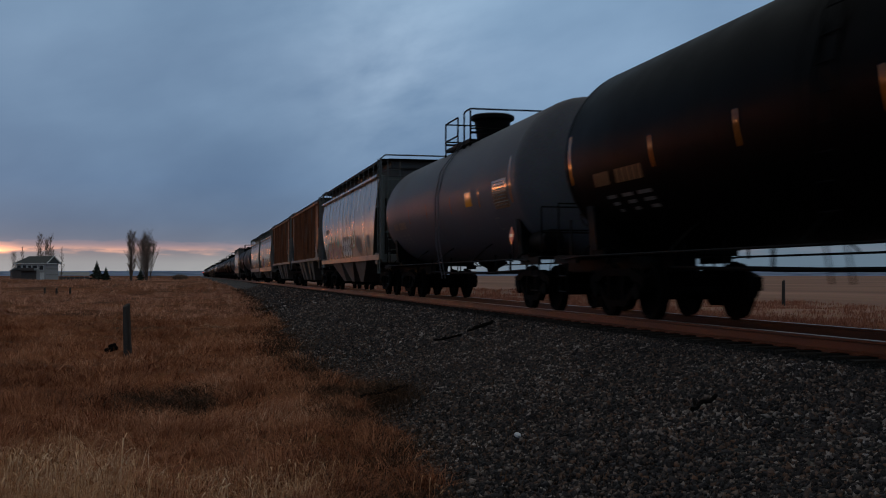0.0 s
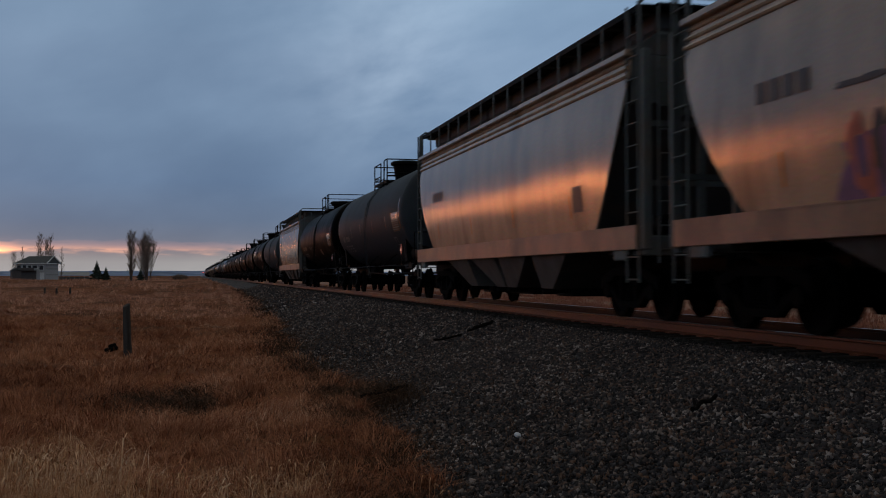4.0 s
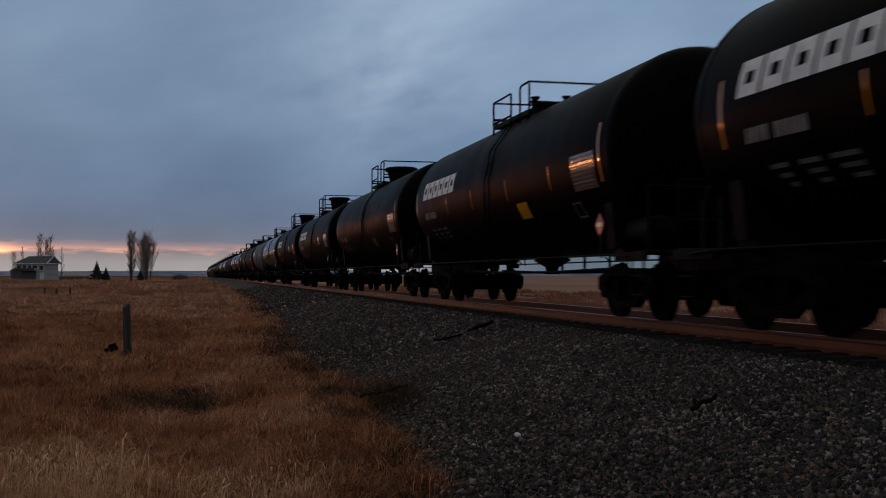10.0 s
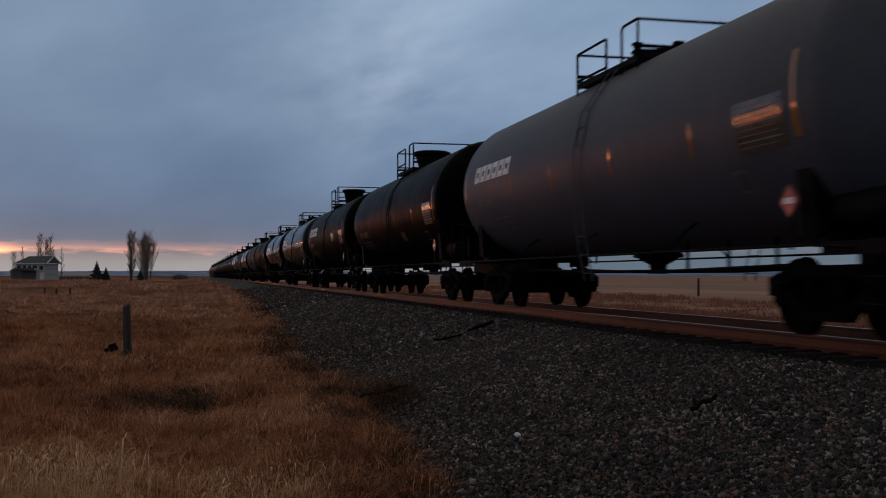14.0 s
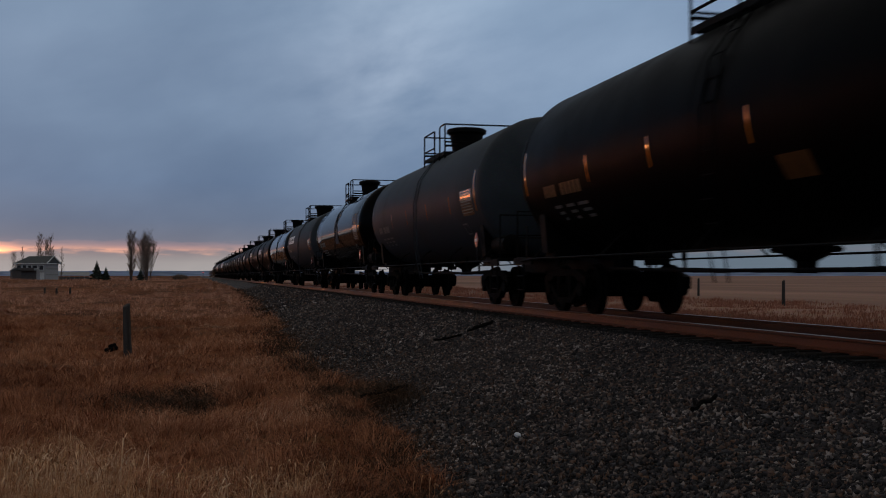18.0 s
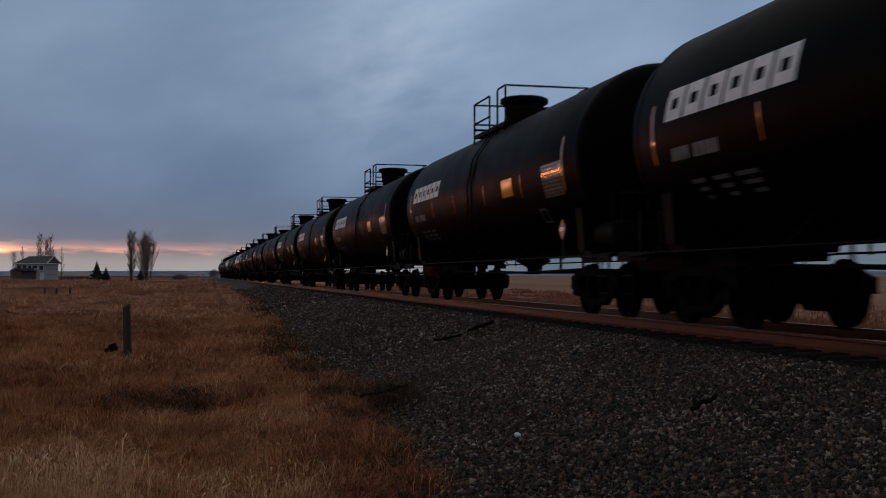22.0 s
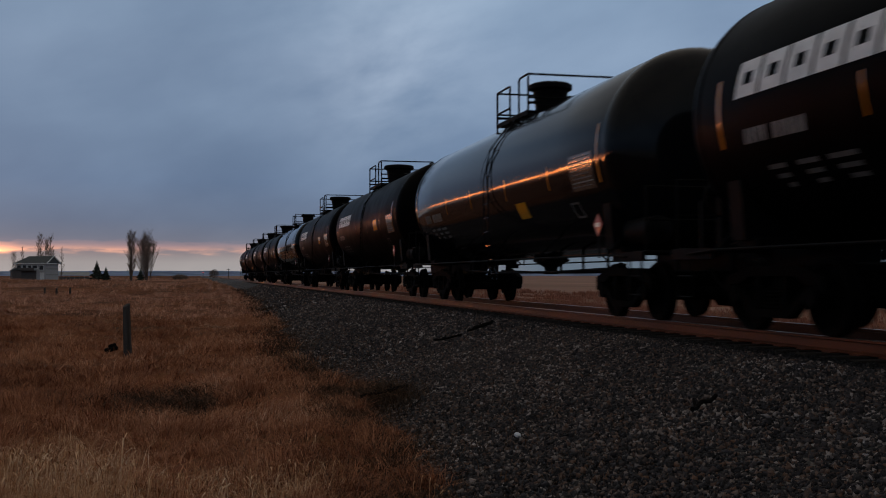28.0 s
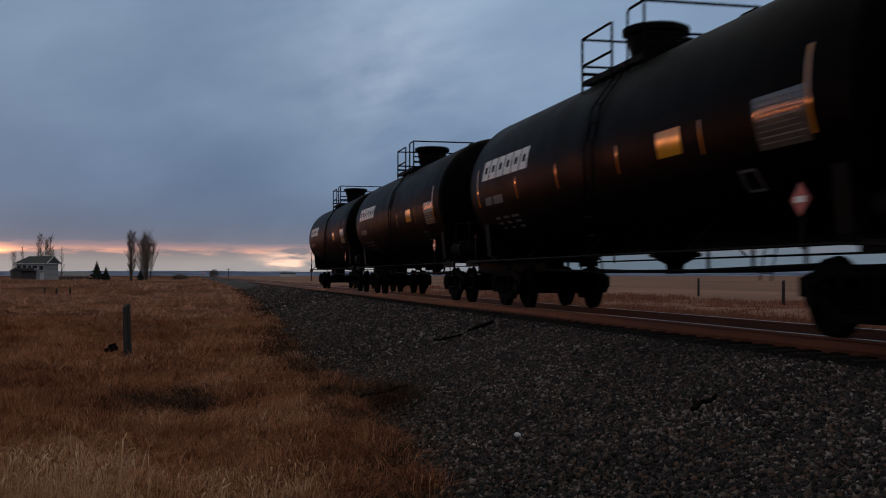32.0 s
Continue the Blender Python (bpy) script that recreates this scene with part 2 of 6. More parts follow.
M["amber_mark"] = material("faded_amber_stencil_paint", (0.09, 0.05, 0.014), 0.4, vary=0.3, scale=6, bump=0)
M["reflector"] = material("yellow_reflective_tape", (0.45, 0.15, 0.01), 0.1, spread=0.4, vary=0.15, scale=8, bump=0, spec=0.8)
M["yellow_panel"] = material("yellow_warning_panel", (0.62, 0.27, 0.008), 0.16, spread=0.4, vary=0.12, scale=8, bump=0, spec=0.7)
M["worn_panel"] = material("worn_amber_warning_panel", (0.09, 0.036, 0.008), 0.35, spread=0.4, vary=0.4, scale=5, bump=0, spec=0.3)
M["placard_red"] = material("red_placard", (0.3, 0.02, 0.02), 0.35, vary=0.1, scale=8, bump=0, coat=0.1)
M["data_panel"] = material("grey_data_panel", (0.07, 0.06, 0.05), 0.14, spread=0.5, vary=0.3, scale=8, bump=0.03, spec=0.8)
M["rail_rust"] = material("rusty_rail_web", (0.095, 0.028, 0.012), 0.45, spec=0.12, vary=0.35, scale=3, fine=70, bump=0.2, stretch=(1, 0.2, 1))
M["rail_head"] = material("worn_rail_head", (0.26, 0.22, 0.2), 0.34, 1.0, vary=0.15, scale=3, bump=0.03, stretch=(1, 0.1, 1))
M["tie_wood"] = material("creosoted_tie_wood", (0.02, 0.016, 0.013), 0.85, spec=0.1, vary=0.4, scale=3, fine=40, bump=0.5, stretch=(0.2, 2, 2), rand=0.3)
M["post_wood"] = material("weathered_fence_wood", (0.03, 0.026, 0.023), 0.9, vary=0.4, scale=6, fine=60, bump=0.6, stretch=(3, 3, 0.3), rand=0.25)


# ---------------------------------------------------------------- shapes
class Shape:
    def __init__(self):
        self.v, self.f, self.mi = [], [], []

    def add(self, verts, faces, mi=0):
        o = len(self.v)
        self.v += [tuple(p) for p in verts]
        self.f += [tuple(i + o for i in f) for f in faces]
        self.mi += [mi] * len(faces)
        return self

    def box(self, c, s, mi=0, bevel=0.0, rot=None):
        x, y, z = (k / 2 for k in s)
        b = min(bevel, x * 0.9, y * 0.9, z * 0.9)
        if b <= 0:
            pts = [(sx * x, sy * y, sz * z) for sx in (-1, 1) for sy in (-1, 1) for sz in (-1, 1)]
            fs = [(0, 1, 3, 2), (4, 6, 7, 5), (0, 4, 5, 1), (2, 3, 7, 6), (0, 2, 6, 4), (1, 5, 7, 3)]
        else:
            rings = []
            for zz, ins in ((-z, b), (-z + b, 0), (z - b, 0), (z, b)):
                X, Y = x - ins, y - ins
                k = b if ins == 0 else b * 0.3
                rings.append([(X, -Y + k, zz), (X, Y - k, zz), (X - k, Y, zz), (-X + k, Y, zz), (-X, Y - k, zz), (-X, -Y + k, zz), (-X + k, -Y, zz), (X - k, -Y, zz)])
            pts = [p for r in rings for p in r]
            fs = [tuple(range(7, -1, -1)), tuple(range(24, 32))]
            for r in range(3):
                fs += [(r * 8 + i, r * 8 + (i + 1) % 8, r * 8 + 8 + (i + 1) % 8, r * 8 + 8 + i) for i in range(8)]
        if rot is not None:
            pts = [rot @ Vector(p) for p in pts]
        return self.add([(p[0] + c[0], p[1] + c[1], p[2] + c[2]) for p in pts], fs, mi)

    def lathe(self, profile, axis="z", n=16, c=(0, 0, 0), mi=0, cap=True):
        """profile: (radius, place along the axis)."""
        pts = []
        for r, h in profile:
            for i in range(n):
                a = 2 * math.pi * i / n
                p = (r * math.cos(a), r * math.sin(a), h)
                if axis == "y":
                    p = (p[0], h, p[1])
                elif axis == "x":
                    p = (h, p[0], p[1])
                pts.append((p[0] + c[0], p[1] + c[1], p[2] + c[2]))
        flip = axis == "y"
        fs = []
        for k in range(len(profile) - 1):
            for i in range(n):
                q = (k * n + i, k * n + (i + 1) % n, (k + 1) * n + (i + 1) % n, (k + 1) * n + i)
                fs.append(q[::-1] if flip else q)
        if cap:
            a, e = tuple(range(n))[::-1], tuple(range((len(profile) - 1) * n, len(profile) * n))
            fs += [a[::-1], e[::-1]] if flip else [a, e]
        return self.add(pts, fs, mi)

    def tube(self, path, r, n=6, mi=0):
        path = [Vector(p) for p in path]
        pts, fs = [], []
        for k, p in enumerate(path):
            d = ((path[min(k + 1, len(path) - 1)] - p).normalized() + (p - path[max(k - 1, 0)]).normalized())
            d.normalize()
            u = d.orthogonal() if abs(d.z) > 0.9 else d.cross(Vector((0, 0, 1)))
            if abs(d.z) > 0.9:
                u = d.cross(Vector((0, 1, 0)))
            u.normalize()
            w = d.cross(u)
            for i in range(n):
                a = 2 * math.pi * i / n
                pts.append(p + r * (u * math.cos(a) + w * math.sin(a)))
        for k in range(len(path) - 1):
            fs += [(k * n + i, k * n + (i + 1) % n, (k + 1) * n + (i + 1) % n, (k + 1) * n + i) for i in range(n)]
        fs += [tuple(range(n))[::-1], tuple(range((len(path) - 1) * n, len(path) * n))]
        return self.add(pts, fs, mi)

    def prism(self, outline, axis, lo, hi, mi=0):
        """An outline in the other two axes, drawn out along the axis from lo to hi."""
        def put(a, b, h):
            return {"x": (h, a, b), "y": (a, h, b), "z": (a, b, h)}[axis]
        n = len(outline)
        pts = [put(a, b, lo) for a, b in outline] + [put(a, b, hi) for a, b in outline]
        fs = [tuple(range(n))[::-1], tuple(range(n, 2 * n))] + [(i, (i + 1) % n, n + (i + 1) % n, n + i) for i in range(n)]
        return self.add(pts, fs, mi)

    def mesh(self, name, mats, smooth=False):
        me = bpy.data.meshes.new(name)
        me.from_pydata(self.v, [], self.f)
        for m in mats if isinstance(mats, (list, tuple)) else [mats]:
            me.materials.append(m)
        if any(self.mi):
            me.polygons.foreach_set("material_index", self.mi)
        if smooth:
            me.shade_smooth()
            me.set_sharp_from_angle(angle=radians(35))
        bm = bmesh.new()
        bm.from_mesh(me)
        bmesh.ops.recalc_face_normals(bm, faces=bm.faces)
        bm.to_mesh(me)
        bm.free()
        me.update()
        return me


def part(name, shape, mats, parent=None, label="", at=None, smooth=False):
    """One mesh under a thing or a part; shape: a Shape, or a mesh to be shared."""
    me = shape if isinstance(shape, bpy.types.Mesh) else shape.mesh(name, mats, smooth)
    ob = new(name, me)
    if at is not None:
        ob.matrix_basis = at if isinstance(at, Matrix) else Matrix.Translation(at)
    ob.parent = parent
    if label:
        ob["label"] = label
    return ob


def empty(name, label, category, group=""):
    return tagged(new(name), label, category, group)



M["soil"] = material("dry_grass_ground", (0.15, 0.058, 0.026), 0.95, spec=0.03, vary=0.5, scale=0.5, fine=9, bump=0.7, stain=(0.06, 0.04, 0.022), stain_amount=0.5)
M["field"] = material("stubble_field", (0.25, 0.142, 0.1), 0.95, spec=0.05, vary=0.3, scale=0.06, fine=3, bump=0.5, stretch=(1, 0.3, 1), stain=(0.17, 0.1, 0.062), stain_amount=0.3)
# the distance haze is put into the ridge's own blue colour
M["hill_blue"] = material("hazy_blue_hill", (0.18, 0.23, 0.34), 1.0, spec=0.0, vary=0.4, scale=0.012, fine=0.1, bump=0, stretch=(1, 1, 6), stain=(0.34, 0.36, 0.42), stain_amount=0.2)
M["bark"] = material("grey_brown_bark", (0.10, 0.075, 0.06), 0.9, vary=0.3, scale=4, fine=30, bump=0.4)
M["needles"] = material("dark_spruce_needles", (0.018, 0.03, 0.018), 0.8, vary=0.4, scale=3, fine=30, bump=0.2)
M["siding"] = material("pale_grey_siding", (0.33, 0.33, 0.32), 0.7, vary=0.1, scale=2, fine=20, bump=0.2, stretch=(1, 1, 8))
M["siding_dark"] = material("dark_brown_siding", (0.07, 0.06, 0.055), 0.8, vary=0.2, scale=2, fine=20, bump=0.2)
M["shingle"] = material("dark_green_grey_roofing", (0.05, 0.055, 0.055), 0.85, vary=0.25, scale=3, fine=30, bump=0.4)
M["glass"] = material("dark_window_glass", (0.02, 0.022, 0.026), 0.08, vary=0.1, scale=2, bump=0)
M["white_trim"] = material("white_trim_paint", (0.6, 0.6, 0.58), 0.6, vary=0.1, scale=3, bump=0.1)
M["rock_white"] = material("pale_quartz_rock", (0.7, 0.7, 0.72), 0.6, vary=0.1, scale=20, bump=0.3)
M["dark_wood"] = material("charred_broken_wood", (0.006, 0.005, 0.0045), 0.9, spec=0.05, vary=0.4, scale=12, fine=60, bump=0.6)
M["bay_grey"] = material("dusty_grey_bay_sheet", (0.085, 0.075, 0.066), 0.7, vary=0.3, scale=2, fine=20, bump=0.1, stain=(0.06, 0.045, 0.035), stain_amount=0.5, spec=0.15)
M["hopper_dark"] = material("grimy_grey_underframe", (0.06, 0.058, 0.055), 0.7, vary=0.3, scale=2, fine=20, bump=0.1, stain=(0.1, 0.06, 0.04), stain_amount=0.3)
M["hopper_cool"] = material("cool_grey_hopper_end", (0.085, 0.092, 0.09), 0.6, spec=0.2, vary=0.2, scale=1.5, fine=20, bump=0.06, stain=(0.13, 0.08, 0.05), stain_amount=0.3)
M["sill_paint"] = material("grimy_tan_sill_paint", (0.2, 0.12, 0.075), 0.42, vary=0.3, scale=1.2, fine=20, bump=0.1, stain=(0.05, 0.03, 0.02), stain_amount=0.7, spec=0.3)
M["graffiti_white"] = material("white_spray_paint", (0.45, 0.46, 0.44), 0.5, vary=0.25, scale=3, bump=0)
M["graffiti_grey"] = material("pale_grey_spray_paint", (0.14, 0.135, 0.13), 0.6, vary=0.3, scale=3, bump=0)
M["graffiti_green"] = material("green_spray_paint", (0.12, 0.2, 0.05), 0.5, vary=0.3, scale=3, bump=0)
M["graffiti_blue"] = material("teal_spray_paint", (0.06, 0.13, 0.17), 0.5, vary=0.3, scale=3, bump=0)
M["graffiti_purple"] = material("purple_spray_paint", (0.12, 0.05, 0.12), 0.5, vary=0.3, scale=3, bump=0)
M["graffiti_indigo"] = material("indigo_spray_paint", (0.035, 0.036, 0.12), 0.4, vary=0.4, scale=3, bump=0, stain=(0.12, 0.05, 0.06), stain_amount=0.25)
M["graffiti_teal"] = material("bright_teal_spray_paint", (0.03, 0.17, 0.14), 0.45, vary=0.3, scale=3, bump=0)
M["graffiti_red"] = material("red_orange_spray_paint", (0.35, 0.08, 0.04), 0.5, vary=0.3, scale=3, bump=0)
M["graffiti_dark"] = material("dark_spray_paint", (0.03, 0.025, 0.025), 0.5, vary=0.3, scale=3, bump=0)


def island_material(name, stops, rough, patch=0.4, bump=0.0):
    """Colour by piece, shifted by broad patches over the land."""
    m = bpy.data.materials.new(name)
    m.use_nodes = True
    nt = m.node_tree
    N, L = nt.nodes.new, nt.links.new
    b = nt.nodes["Principled BSDF"]
    g, tc, no, ma, r = N("ShaderNodeNewGeometry"), N("ShaderNodeTexCoord"), N("ShaderNodeTexNoise"), N("ShaderNodeMath"), N("ShaderNodeValToRGB")
    L(tc.outputs["Object"], no.inputs["Vector"])
    no.inputs["Scale"].default_value, no.inputs["Detail"].default_value, no.inputs["Roughness"].default_value = 0.55, 7, 0.62
    ma.operation = "MULTIPLY_ADD"
    mix = N("ShaderNodeMix")
    mix.inputs[0].default_value = patch
    mr = N("ShaderNodeMapRange")
    mr.inputs["From Min"].default_value, mr.inputs["From Max"].default_value = 0.3, 0.7
    L(no.outputs[0], mr.inputs[0])
    L(g.outputs["Random Per Island"], mix.inputs[2]), L(mr.outputs[0], mix.inputs[3])
    el = r.color_ramp.elements
    while len(el) < len(stops):
        el.new(0.5)
    for e, (p, c) in zip(el, stops):
        e.position, e.color = p, (*c, 1)
    L(mix.outputs[0], r.inputs[0])
    L(r.outputs[0], b.inputs["Base Color"])
    b.inputs["Roughness"].default_value = rough
    b.inputs["Specular IOR Level"].default_value = 0.15
    if bump:
        n2, bp = N("ShaderNodeTexNoise"), N("ShaderNodeBump")
        n2.inputs["Scale"].default_value = 90
        L(tc.outputs["Object"], n2.inputs["Vector"]), L(n2.outputs[0], bp.inputs["Height"]), L(bp.outputs[0], b.inputs["Normal"])
        bp.inputs["Strength"].default_value, bp.inputs["Distance"].default_value = bump, 0.01
    return m


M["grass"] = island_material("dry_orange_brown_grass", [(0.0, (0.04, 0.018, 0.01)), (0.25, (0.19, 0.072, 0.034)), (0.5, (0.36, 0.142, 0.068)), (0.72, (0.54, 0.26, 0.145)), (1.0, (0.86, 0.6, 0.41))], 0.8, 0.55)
M["weeds"] = island_material("dead_dark_weeds", [(0.0, (0.015, 0.01, 0.007)), (0.5, (0.05, 0.028, 0.015)), (1.0, (0.14, 0.07, 0.035))], 0.85, 0.2)
M["straw"] = island_material("pale_straw_grass", [(0.0, (0.24, 0.1, 0.045)), (0.4, (0.46, 0.23, 0.11)), (0.75, (0.68, 0.43, 0.25)), (1.0, (0.9, 0.7, 0.5))], 0.7, 0.3)
M["far_grass"] = island_material("pinkish_dry_grass", [(0.0, (0.13, 0.055, 0.032)), (0.5, (0.3, 0.12, 0.076)), (1.0, (0.42, 0.21, 0.14))], 0.8, 0.4)
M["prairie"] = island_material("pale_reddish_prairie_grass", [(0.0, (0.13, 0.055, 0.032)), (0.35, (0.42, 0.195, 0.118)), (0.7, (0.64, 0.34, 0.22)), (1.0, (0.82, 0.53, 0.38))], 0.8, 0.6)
M["gravel"] = island_material("crushed_grey_stone", [(0.0, (0.007, 0.0065, 0.0075)), (0.4, (0.023, 0.0205, 0.0215)), (0.62, (0.053, 0.046, 0.047)), (0.76, (0.105, 0.058, 0.038)), (0.86, (0.16, 0.13, 0.116)), (0.94, (0.3, 0.26, 0.24)), (1.0, (0.6, 0.53, 0.49))], 0.7, 0.14, 0.4)
# oily stone, also blackened to carry the shade below the rail
M["shaded_oily_gravel"] = island_material("shaded_oily_stone", [(0.0, (0.003, 0.003, 0.003)), (0.7, (0.01, 0.009, 0.009)), (1.0, (0.03, 0.025, 0.022))], 0.7, 0.1, 0.4)
M["twigs"] = island_material("bare_grey_brown_twigs", [(0.0, (0.09, 0.065, 0.052)), (0.5, (0.16, 0.115, 0.085)), (1.0, (0.24, 0.17, 0.125))], 0.9, 0.2)


def gravel_bed_material():
    m = material("packed_ballast", (0.055, 0.057, 0.06), 0.85, vary=0.3, scale=1.2, fine=30, bump=0)
    nt = m.node_tree
    N, L = nt.nodes.new, nt.links.new
    b = nt.nodes["Principled BSDF"]
    tc, vo, r, mx, bp = N("ShaderNodeTexCoord"), N("ShaderNodeTexVoronoi"), N("ShaderNodeValToRGB"), N("ShaderNodeMix"), N("ShaderNodeBump")
    vo.inputs["Scale"].default_value = 22
    L(tc.outputs["Object"], vo.inputs["Vector"])
    sp = N("ShaderNodeSeparateColor")
    L(vo.outputs["Color"], sp.inputs[0]), L(sp.outputs[0], r.inputs[0])
    el = r.color_ramp.elements
    el[0].color, el[1].color = (0.006, 0.0065, 0.007, 1), (0.12, 0.1, 0.085, 1)
    e = el.new(0.6)
    e.color = (0.026, 0.026, 0.026, 1)
    L(r.outputs[0], b.inputs["Base Color"])
    L(vo.outputs["Distance"], bp.inputs["Height"])
    bp.invert = True
    bp.inputs["Strength"].default_value, bp.inputs["Distance"].default_value = 1.0, 0.05
    L(bp.outputs[0], b.inputs["Normal"])
    return m


M["ballast"] = gravel_bed_material()


# ---------------------------------------------------------------- land
def toe(y):
    """Where the ballast meets the grass, on the near side of the track."""
    k = float(np.interp(y, [-20, 7.5, 10, 15, 20, 30, 42, 73, 130, 400], [-6.9, -6.35, -6.2, -6.0, -6.1, -5.7, -5.1, -4.1, -3.5, -3.2]))
    return k + 0.35 * noise.noise(Vector((0, y * 0.35, 7))) + 0.15 * noise.noise(Vector((2, y * 1.3, 7)))


def bed(x, y):
    """Height of the ballast bank."""
    t = toe(y)
    low = -0.93 if y < 60 else float(np.interp(y, [60, 150], [-0.93, -0.6]))
    if abs(x) < 1.75:
        return -0.215 if abs(x) < 1.0 else -0.215 + (abs(x) - 1.0) * 0.03
    if x < 0:
        return float(np.interp(x, [t - 0.4, t, -2.5, -1.9], [low - 0.1, low, -0.27, -0.2]))
    return float(np.interp(x, [1.9, 2.5, 3.6, 4.2], [-0.18, -0.27, -0.72, -0.85]))


def land(x, y):
    t = toe(y)
    low = -0.93 if y < 60 else float(np.interp(y, [60, 150], [-0.93, -0.6]))
    d = noise.noise(Vector((x * 0.28, y * 0.2, 0))) * 0.24 + noise.noise(Vector((x * 0.8, y * 0.8, 3))) * 0.06 + noise.noise(Vector((x * 1.9, y * 1.5, 5))) * 0.11
    if x < -6 and y > 25:
        d += max(-0.1, 1.1 * noise.noise(Vector((x * 0.11, y * 0.03, 11)))) * min(1, (y - 25) / 60) * max(0, min(1, (300 - y) / 60)) * min(4, max(1, -x / 28))
    if x < 0:
        h = float(np.interp(x, [-900, -120, -45, -20, t - 1.5, t, t + 0.5, -2.4], [-0.25, -0.35, -0.5, -0.75, -0.88, low + 0.03, low - 0.12, -0.6]))
        return h + d * min(1, max(0, (t + 0.3 - x) / 1.2)) * min(1, 30 / (1 + abs(x)))
    h = float(np.interp(x, [2, 3.4, 4.2, 9, 30, 900], [-0.6, -0.82, -0.8, -0.75, -0.7, -0.2]))
    return h + d * 0.6 * min(1, max(0, (x - 3.4))) * min(1, 20 / (1 + abs(x)))


def ground():
    xs = sorted(set([-3200, -1600, -800, -400, -200, -120, -80, -60, 400, 200, 120, 80, 60, 800, 1600, 3200] + [round(-60 + i * 2.5, 2) for i in range(18)] + [round(-16 + i * 0.4, 2) for i in range(80)] + [20 + 4 * i for i in range(10)]))
    ys = [-60, -30, -15, -5] + [i * 0.8 for i in range(0, 75)] + [60 + i * 5 for i in range(28)] + [200 + 40 * i for i in range(15)] + [900, 1200, 1600, 2200, 3200]
    v = [(x, y, land(x, y)) for y in ys for x in xs]
    n = len(xs)
    f = [(j * n + i, j * n + i + 1, (j + 1) * n + i + 1, (j + 1) * n + i) for j in range(len(ys) - 1) for i in range(n - 1)]
    s = Shape()
    for q in f:
        far = v[q[0]][0] >= 12
        s.mi.append(1 if far else 0)
    s.v, s.f = v, f
    tagged(new("ground", s.mesh("ground", [M["soil"], M["field"]], True)), "dry brown prairie grassland with a pale stubble field", "ground", kind="structure")


def ballast_bed():
    us = [0, 0.12, 0.3, 0.5, 0.7, 0.85, 1.0]
    ys = [-60, -30, -10] + [i * 0.6 for i in range(0, 120)] + [72 + i * 4 for i in range(32)] + [200 + 50 * i for i in range(17)]
    s, v = Shape(), []
    for y in ys:
        t = toe(y) - 0.25
        row = [t + (-1.9 - t) * u for u in us] + [-1.7, -1.1, 0, 1.1, 1.7, 1.9, 2.2, 2.6, 3.2, 3.9]
        v += [(x, y, bed(x, y) + 0.02 * noise.noise(Vector((x * 3, y * 3, 1)))) for x in row]
    n = len(us) + 10
    s.add(v, [(j * n + i, j * n + i + 1, (j + 1) * n + i + 1, (j + 1) * n + i) for j in range(len(ys) - 1) for i in range(n - 1)])
    tagged(new("ballast_bed", s.mesh("ballast_bed", [M["ballast"]], True)), "dark grey crushed-stone ballast bank under the track", "ballast", kind="structure")


def soup(name, v, tri, mat, label, category):
    """One object from many small pieces; v and tri are arrays."""
    me = bpy.data.meshes.new(name)
    me.vertices.add(len(v))
    me.vertices.foreach_set("co", np.ascontiguousarray(v, dtype=np.float32).ravel())
    me.loops.add(tri.size)
    me.loops.foreach_set("vertex_index", np.ascontiguousarray(tri, dtype=np.int32).ravel())
    me.polygons.add(len(tri))
    me.polygons.foreach_set("loop_start", np.arange(0, tri.size, 3, dtype=np.int32))
    me.materials.append(mat)
    me.update(calc_edges=True)
    me.validate()
    return tagged(new(name, me), label, category, kind="stuff")


def fast_height(fn, x, y, step=0.5):
    """The height of the land at many places, from a table."""
    x0, x1, y0, y1 = x.min() - 1, x.max() + 1, y.min() - 1, y.max() + 1
    nx, ny = min(260, int((x1 - x0) / step) + 2), min(320, int((y1 - y0) / step) + 2)
    gx, gy = np.linspace(x0, x1, nx), np.linspace(y0, y1, ny)
    tab = np.array([[fn(a, b) for a in gx] for b in gy])
    fx, fy = (x - x0) / (x1 - x0) * (nx - 1), (y - y0) / (y1 - y0) * (ny - 1)
    i, j = np.clip(fx.astype(int), 0, nx - 2), np.clip(fy.astype(int), 0, ny - 2)
    a, b = fx - i, fy - j
    return (tab[j, i] * (1 - a) + tab[j, i + 1] * a) * (1 - b) + (tab[j + 1, i] * (1 - a) + tab[j + 1, i + 1] * a) * b


